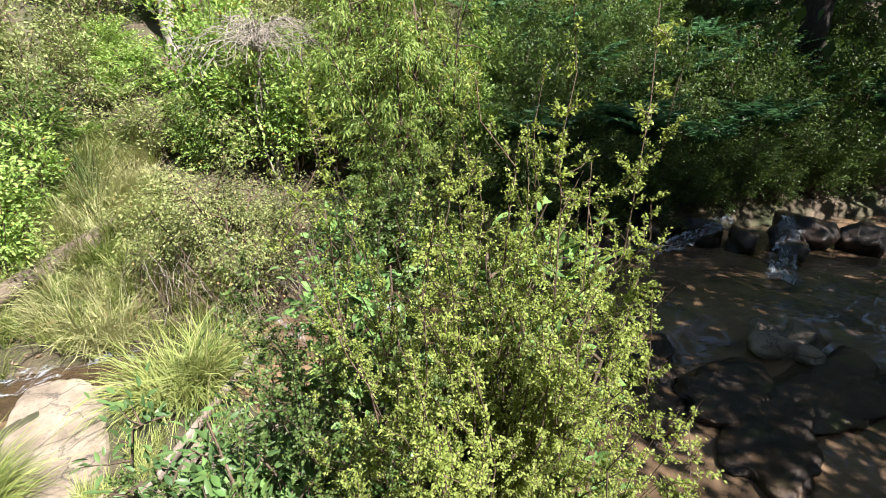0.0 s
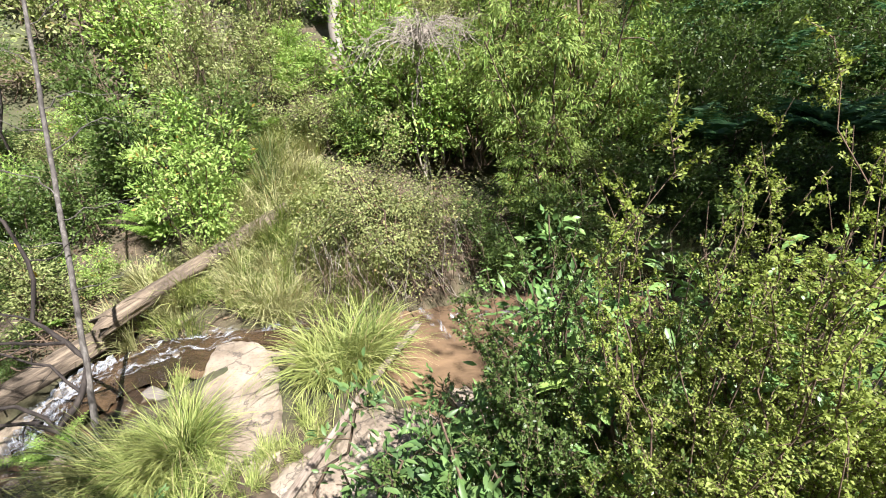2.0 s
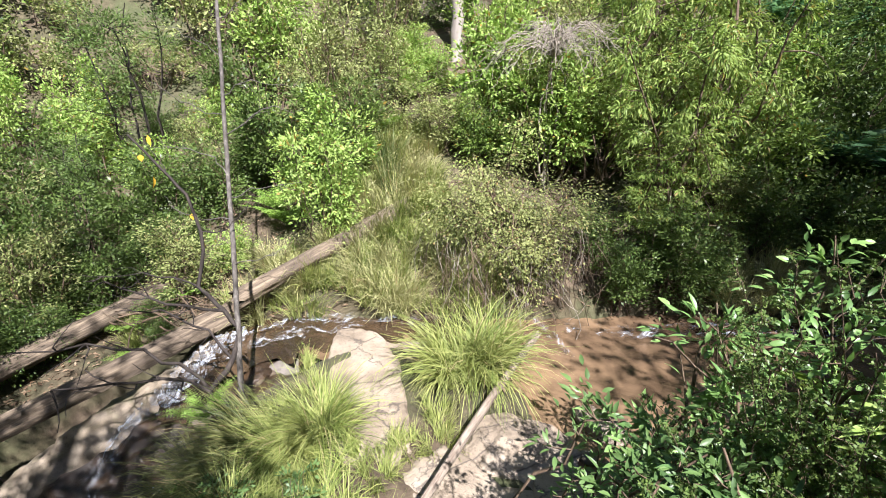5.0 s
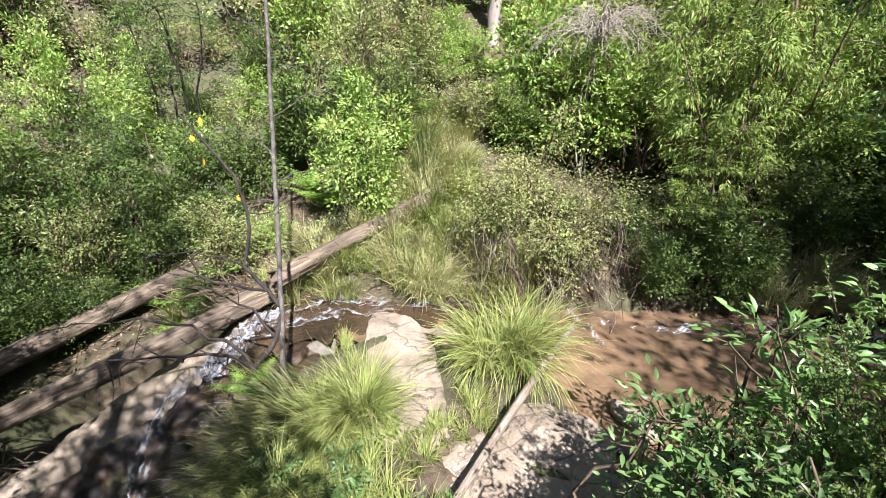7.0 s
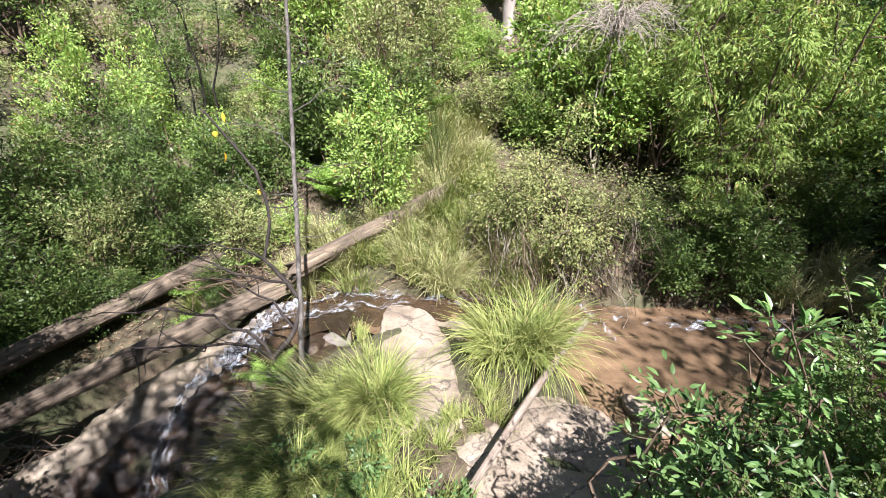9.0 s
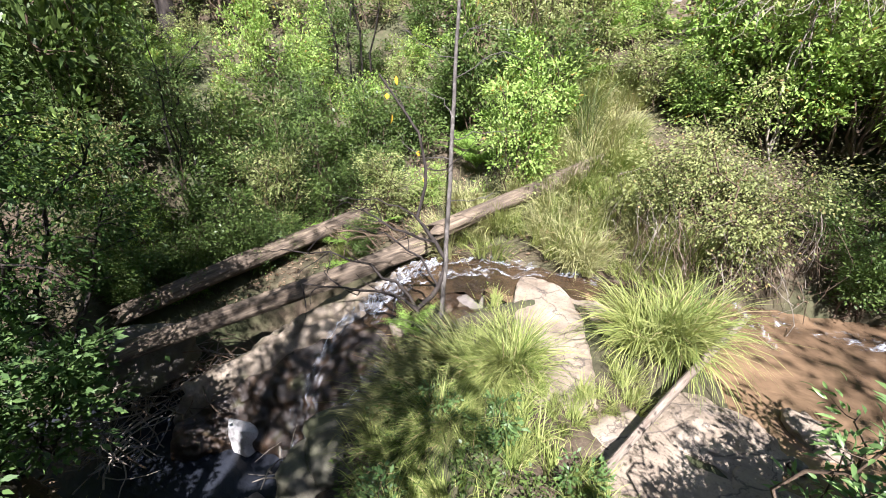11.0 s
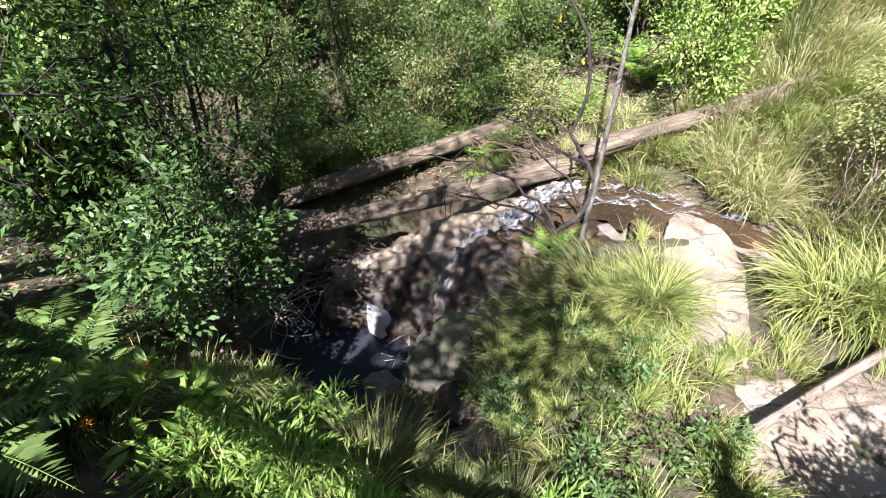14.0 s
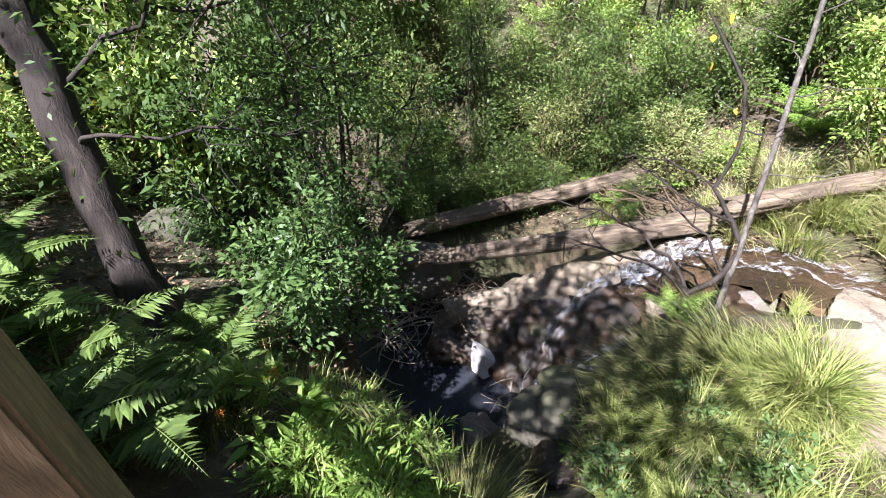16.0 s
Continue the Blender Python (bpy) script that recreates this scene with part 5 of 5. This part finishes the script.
# ---- near bank, downstream ----
MID = [shrub_parts(500 + k, 1.7, 0.8, 110, 22, 0.088, 0.042, LEAF_BANK, BARK_DARK, stems=5, spread=0.17, rich=False) for k in range(2)]
shrub("bank_shrub", MID[0], (-5.35, -1.25, -1.6), 0, 0.9, "broad-leaved green shrub on the pool's bank")
shrub("bank_shrub", MID[1], (-5.9, -1.0, -1.9), 90, 1.0, "broad-leaved green shrub above the pool")
CANOPY = shrub_parts(510, 3.0, 1.2, 210, 44, 0.06, 0.024, LEAF_DARK, BARK_DARK, stems=7, spread=0.16, low=0.35, hang=0.3)
shrub("understorey_tree", CANOPY, (-6.5, -1.3, -1.75), 30, 1.0, "dark-leaved understorey tree beside the pool", "tree", stretch=1.1)
shrub("understorey_tree", CANOPY, (-7.2, -0.6, -1.9), 200, 1.0, "dark-leaved understorey tree behind the pool", "tree", stretch=1.15)
HERB = shrub_parts(520, 0.55, 0.3, 20, 12, 0.1, 0.02, FERN_GREEN, TWIG, stems=6, spread=0.25)
HERB_DARK = shrub_parts(521, 0.5, 0.28, 26, 14, 0.06, 0.025, LEAF_BANK, TWIG, stems=6, spread=0.25)
HERB_LEAFY = shrub_parts(522, 0.45, 0.3, 24, 12, 0.05, 0.024, LEAF_GLOSSY, TWIG, stems=6, spread=0.25)
FLOWERING = shrub_parts(530, 0.42, 0.26, 16, 9, 0.13, 0.055, FERN_GREEN, TWIG, stems=5, spread=0.2, rich=True)
r_h = np.random.default_rng(12)
for q in range(46):
    a, s = r_h.uniform(1.0, 3.2), r_h.uniform(0.35, 1.05)
    x, y = POST_A + ALONG * a + OUT * s
    shrub("herb", HERB, (x, y, ground_at(x, y) - 0.02), r_h.uniform(0, 360), r_h.uniform(0.4, 0.75), "narrow-leaved herb on the near bank", "plant", "herbs of the near bank")
flowers = shrub("flowering_plant", FLOWERING, (-3.85, -1.35, ground_at(-3.85, -1.35)), 0, 1.1, "light green plant with small orange flower heads", "plant")


def flower_heads():
    r = np.random.default_rng(3)
    off = r.normal(size=(40, 3)) * 0.012
    v, f = leaves(off, off, 0.013, 0.008, r)
    return mesh_of("flower_head", v, f, PETAL)


HEAD = flower_heads()
for at in ((0.1, 0.1, 0.48), (-0.18, 0.02, 0.42), (0.2, -0.15, 0.4), (0.02, -0.2, 0.36)):
    piece("flower_head", HEAD, flowers, "small orange flower head").location = at
for q in range(40):
    a, s = r_h.uniform(0.6, 3.6), r_h.uniform(0.3, 1.0)
    x, y = POST_A + ALONG * a + OUT * s
    tussock(T_SHORT[q % 2] if q % 3 else T_DARK[q % 2], x, y, 40 * q, r_h.uniform(0.4, 0.8) * (1 if q % 3 else 0.6), "thin shaded grass on the near bank", group="grass of the near bank")


for q in range(46):
    x, y = r_h.uniform(-3.9, -2.0), r_h.uniform(0.5, 1.6)
    if q % 2:
        shrub("herb", HERB_LEAFY if q % 3 else HERB_DARK, (x, y, ground_at(x, y) - 0.02), r_h.uniform(0, 360), r_h.uniform(0.55, 0.9), "leafy herb under the grass tussocks", "plant", "herbs of the creek bank")
    else:
        tussock(T_SHORT[q % 2], x, y, 40 * q, r_h.uniform(0.6, 0.9), "green grass under the tussocks", group="short grass")
for q, (x, y) in enumerate(((-3.75, 2.6), (-3.95, 2.75), (-4.25, 3.0), (-2.7, 2.95), (-4.1, 2.4))):
    tussock(T_SHORT[q % 2], x, y, 70 * q, 0.55, "thin grass along the slab's edge", group="short grass")


def strewn(name, n, xs, ys, length, width, material, label, lift=0.012, seed=1):
    r = np.random.default_rng(seed)
    x, y = r.uniform(*xs, n), r.uniform(*ys, n)
    p = np.stack([x, y, land(x, y) + lift], -1)
    al = r.normal(size=(n, 3)) * np.array([1, 1, 0.25])
    v, f = leaves(p, al, length, width, r, fold=0.5, droop=0.1)
    return tagged(new(name, mesh_of(name, v, f, material)), label, "leaf litter", kind="stuff")


for q, (x, y, z, s) in enumerate(((-4.15, 0.75, -2.35, 0.22), (-3.75, 0.5, -2.0, 0.2), (-4.35, 0.55, -2.75, 0.25), (-3.95, 0.95, -2.05, 0.18), (-4.4, 0.95, -2.8, 0.24))):
    rock("bank_stone", (x, y, ground_at(x, y) + 0.05), (s * 1.3, s, s * 0.8), 120 + q, ROCK_WET_SHADED if q % 2 else ROCK_MOSSY_SHADED, "wet stone below the grass bank", turn=61 * q, group="bank stones", sub=4)
strewn("leaf_litter", 9000, (-10, -3.2), (-6, -0.4), 0.085, 0.03, LITTER, "fallen brown leaves strewn over the bank", seed=2)
strewn("leaf_litter", 9000, (-10, 2), (3.5, 10), 0.07, 0.028, LITTER, "fallen brown leaves on the far slope", seed=3)


def sticks(n, centre, spread, zs, seed, label):
    r = np.random.default_rng(seed)
    ps, rs = [], []
    for _ in range(n):
        c = np.array([centre[0] + r.normal() * spread[0], centre[1] + r.normal() * spread[1], zs + r.uniform(0, 0.25)])
        d = unit(r.normal(size=3) * np.array([1, 1, 0.25])) * r.uniform(0.1, 0.4)
        ps.append(curve_between(c - d, c + d, r, 0.08, 5))
        rs.append(np.linspace(1, 0.5, 5) * r.uniform(0.004, 0.013))
    v, f = tubes(ps, rs, 5)
    return tagged(new("stick_debris", mesh_of("stick_debris", v, f, TWIG_PALE if seed % 2 else TWIG, True)), label, "debris", kind="stuff")


strewn("leaf_litter", 3500, (-7.9, -6.2), (0.0, 4.2), 0.07, 0.026, LITTER, "fallen leaves and bark between the logs", seed=4)
sticks(130, (-7.25, 0.15), (0.3, 0.45), -2.9, 3, "heap of pale sticks washed up by the pool")
sticks(120, (-7.2, 0.35), (0.35, 0.5), -2.85, 4, "heap of brown sticks and bark by the pool")
for q, (x, y) in enumerate(((-7.35, 1.6), (-7.1, 2.6), (-6.95, 3.5), (-6.9, 0.9), (-6.3, 3.7))):
    sticks(55, (x, y), (0.22, 0.4), ground_at(x, y), 12 + q, "broken sticks and bark lying between the logs")
sticks(50, (-6.9, -0.5), (0.3, 0.2), -3.1, 5, "sticks along the pool's rim")
sticks(50, (-4.75, 0.75), (0.25, 0.25), -2.95, 7, "dry twigs caught on the stones below the fall")

# ---- bush against the rail ----
def fine_bush(seed, shoots, height, radius, leaf, width, material, dense=1.0):
    """A bush of many thin upright shoots set all along with tiny leaves."""
    r = np.random.default_rng(seed)
    ps, rs, pos, al = [], [], [], []
    for q in range(shoots):
        az = r.uniform(0, 2 * np.pi)
        rr = radius * np.sqrt(r.uniform(0.02, 1))
        tall = height * (1 - 0.45 * (rr / radius) ** 2) * r.uniform(0.55, 1.12)
        a = np.array([np.cos(az) * rr * 0.45, np.sin(az) * rr * 0.45, r.uniform(0.22, 0.68) * tall])
        b = np.array([np.cos(az) * rr * 1.05, np.sin(az) * rr * 1.05, tall]) + r.normal(size=3) * 0.07
        p = curve_between(a, b, r, 0.045, 9)
        ps.append(p)
        rs.append(np.linspace(0.0035, 0.001, 9))
        d = unit(b - a)
        L = np.linalg.norm(b - a)
        for m in range(int(9 + 20 * L)):
            u = r.uniform(0.12, 1.0)
            c = np.array([np.interp(u * 8, np.arange(9), p[:, i]) for i in range(3)])
            e = unit(d * 0.55 + r.normal(size=3) * 0.75 + np.array([0, 0, 0.1]))
            ln = r.uniform(0.05, 0.16) * (1.15 - u * 0.75)
            ps.append(np.stack([c, c + e * ln * 0.5 + r.normal(size=3) * 0.004, c + e * ln]))
            rs.append(np.array([0.0014, 0.001, 0.0006]))
            k = int((12 + ln * 210) * dense)
            t = r.uniform(0.1, 1.05, k)[:, None]
            pos.append(c + e * ln * t + r.normal(size=(k, 3)) * 0.004)
            al.append(e * 0.45 + unit(r.normal(size=(k, 3))) * 0.9 + np.array([0, 0, 0.2]))
    pos, al = np.concatenate(pos), np.concatenate(al)
    v, f = leaves(pos, al, leaf, width, r)
    sv, sf = tubes(ps, rs, 3)
    return mesh_of("branchwork", sv, sf, TWIG, True), mesh_of("foliage", v, f, material)


FINE = fine_bush(600, 205, 2.15, 0.54, 0.0092, 0.0052, LEAF_YELLOW, 1.7)
shrub("small_leaved_bush", FINE, (-0.02, 1.12, -0.86), 0, 1.1, "sunlit yellow-green bush with tiny leaves against the footbridge", "bush")
# darker leaf colour paints the shaded left side of the bush
FINE2 = fine_bush(601, 70, 1.9, 0.55, 0.013, 0.0075, LEAF_GLOSSY)
shrub("small_leaved_bush", FINE2, (-0.45, 1.4, -0.9), 60, 1.12, "small-leaved bush behind the railing, leaves darkened for shade", "bush")
shrub("small_leaved_bush", FINE2, (-0.55, 1.05, -1.0), 200, 0.98, "shaded small-leaved bush below the railing", "bush")
PRIVET = [shrub_parts(610 + k, 1.0, 0.42, 44, 14, 0.062, 0.025, LEAF_LANCE, TWIG, stems=7, spread=0.24, rich=True) for k in range(2)]
for q, (x, y, z, s) in enumerate(((-0.75, 1.35, -0.6, 1.0), (-0.6, 0.95, -0.75, 1.1), (-0.35, 0.8, -0.8, 0.9), (-0.95, 1.55, -0.9, 1.0), (-0.1, 1.5, -0.1, 1.1), (0.1, 1.35, -0.6, 1.0), (-0.5, 1.6, 0.0, 0.9))):
    shrub("glossy_shrub", PRIVET[q % 2], (x, y, z), 70 * q, s, "glossy lance-leaved shrub beside the footbridge", group="glossy shrubs by the bridge")
WAND = shrub_parts(630, 2.1, 0.22, 12, 8, 0.12, 0.036, LEAF_BRIGHT, TWIG, stems=4, spread=0.3, low=0.72, rich=True)
for q, (x, y) in enumerate(((0.0, 1.3), (-0.42, 1.35))):
    shrub("tall_seedling", WAND, (x, y, ground_at(x, y)), 80 * q, 1.02 - 0.12 * q, "slender seedling with large lance-shaped leaves in the bush", "plant", "seedlings in the bush")
SPRIG = shrub_parts(640, 1.5, 0.34, 46, 11, 0.055, 0.021, LEAF_BANK, TWIG, stems=7, spread=0.3, low=0.35, rich=True)
for q, (x, y, k) in enumerate(((-1.18, 1.1, 0.88), (-1.02, 1.22, 0.94), (-0.86, 1.15, 0.98), (-1.25, 1.3, 0.7), (-0.62, 0.98, 0.84), (-0.4, 0.92, 0.8), (-0.2, 0.95, 0.76))):
    shrub("dark_sprig", SPRIG, (x, y, ground_at(x, y)), 130 * q, k, "thin dark-leaved sprig standing below the railing", "plant", "sprigs below the railing")
LANCE = [shrub_parts(620 + k, 1.3, 0.42, 42, 15, 0.085, 0.028, LEAF_LANCE, TWIG, stems=9, spread=0.2, rich=True, core=0.7) for k in range(2)]
for q, (x, y, z, s) in enumerate(((-0.95, 2.35, -1.3, 1.0), (-0.7, 2.55, -1.3, 1.15), (-0.4, 2.3, -1.2, 1.1), (-0.85, 1.75, -1.25, 0.8), (0.1, 2.6, -1.3, 1.1))):
    shrub("lance_leaved_shrub", LANCE[q % 2], (x, y, z), 95 * q, s, "upright shrub with whorls of lance-shaped leaves", group="lance-leaved shrubs")
shrub("small_leaved_bush", FINE2, (0.2, 2.2, -1.2), 120, 0.85, "feathery shaded bush at the creek's edge", "bush")

# ---- footbridge ----
DECK_Z = 0.15


def box_mesh(name, size, material, bevel=0.006, jag=0.0, seed=0):
    bm = bmesh.new()
    bmesh.ops.create_cube(bm, size=1)
    for q in bm.verts:
        q.co = Vector((q.co.x * size[0], q.co.y * size[1], q.co.z * size[2]))
    bmesh.ops.bevel(bm, geom=bm.edges[:], offset=bevel, segments=2, affect="EDGES")
    me = bpy.data.meshes.new(name)
    bm.to_mesh(me)
    bm.free()
    me.materials.append(material)
    return me


def deck_run(bridge, start, along, length, inward, skip_first, over):
    """One straight run of the platform: posts, two rails inside them, joists and planks."""
    turn = math.atan2(along[1], along[0])
    sg = inward

    def put(name, me, x, y, z, extra=0.0):
        ob = piece(name, me, bridge)
        c, s = math.cos(turn), math.sin(turn)
        ob.location = (start[0] + c * x - s * y * sg, start[1] + s * x + c * y * sg, z)
        ob.rotation_euler[2] = turn + extra
    n = int(length / 1.8)
    post_me = box_mesh("post", (0.11, 0.11, 1.9), POST_WOOD, 0.005)
    post_me.materials.append(BARK_DARK)
    for face in post_me.polygons:
        face.material_index = 1 if face.normal.z > 0.6 else 0
    plank_me = box_mesh("plank", (0.135, 2.0, 0.045), POST_WOOD, 0.005)
    rail_me = box_mesh("handrail", (length, 0.045, 0.11), POST_WOOD, 0.006)
    bearer_me = box_mesh("bearer", (length, 0.1, 0.2), POST_WOOD, 0.01)
    for k in range(1 if skip_first else 0, n + 1):
        put("post", post_me, 0.02 if k == 0 else k * 1.8, 0.025 if k == 0 else 0.0, (1.307 if k == 0 else 1.255) - 0.95, radians(62) if k == 0 else radians(-14.8) if skip_first and k == 1 else 0.0)
    for z in (0.55,) if skip_first else (0.87, 0.5):
        put("handrail", rail_me, length / 2, 0.079 if skip_first else -0.079, z)
    for y in (0.2, 1.3):
        put("bearer", bearer_me, length / 2, y, DECK_Z - 0.147)
    for k in range(int(length / 0.141)):
        put("plank", plank_me, 0.07 + k * 0.141, 0.74 if k < over else 1.02, DECK_Z - 0.0225)


def footbridge():
    bridge = tagged(empty("footbridge"), "weathered timber walkway with posts and handrails", "bridge")
    deck_run(bridge, POST_A, (0.9998, -0.02), 6.0, -1, False, 60)
    deck_run(bridge, POST_A, (-0.7627, -0.6468), 7.2, 1, True, 9)
    return bridge


footbridge()
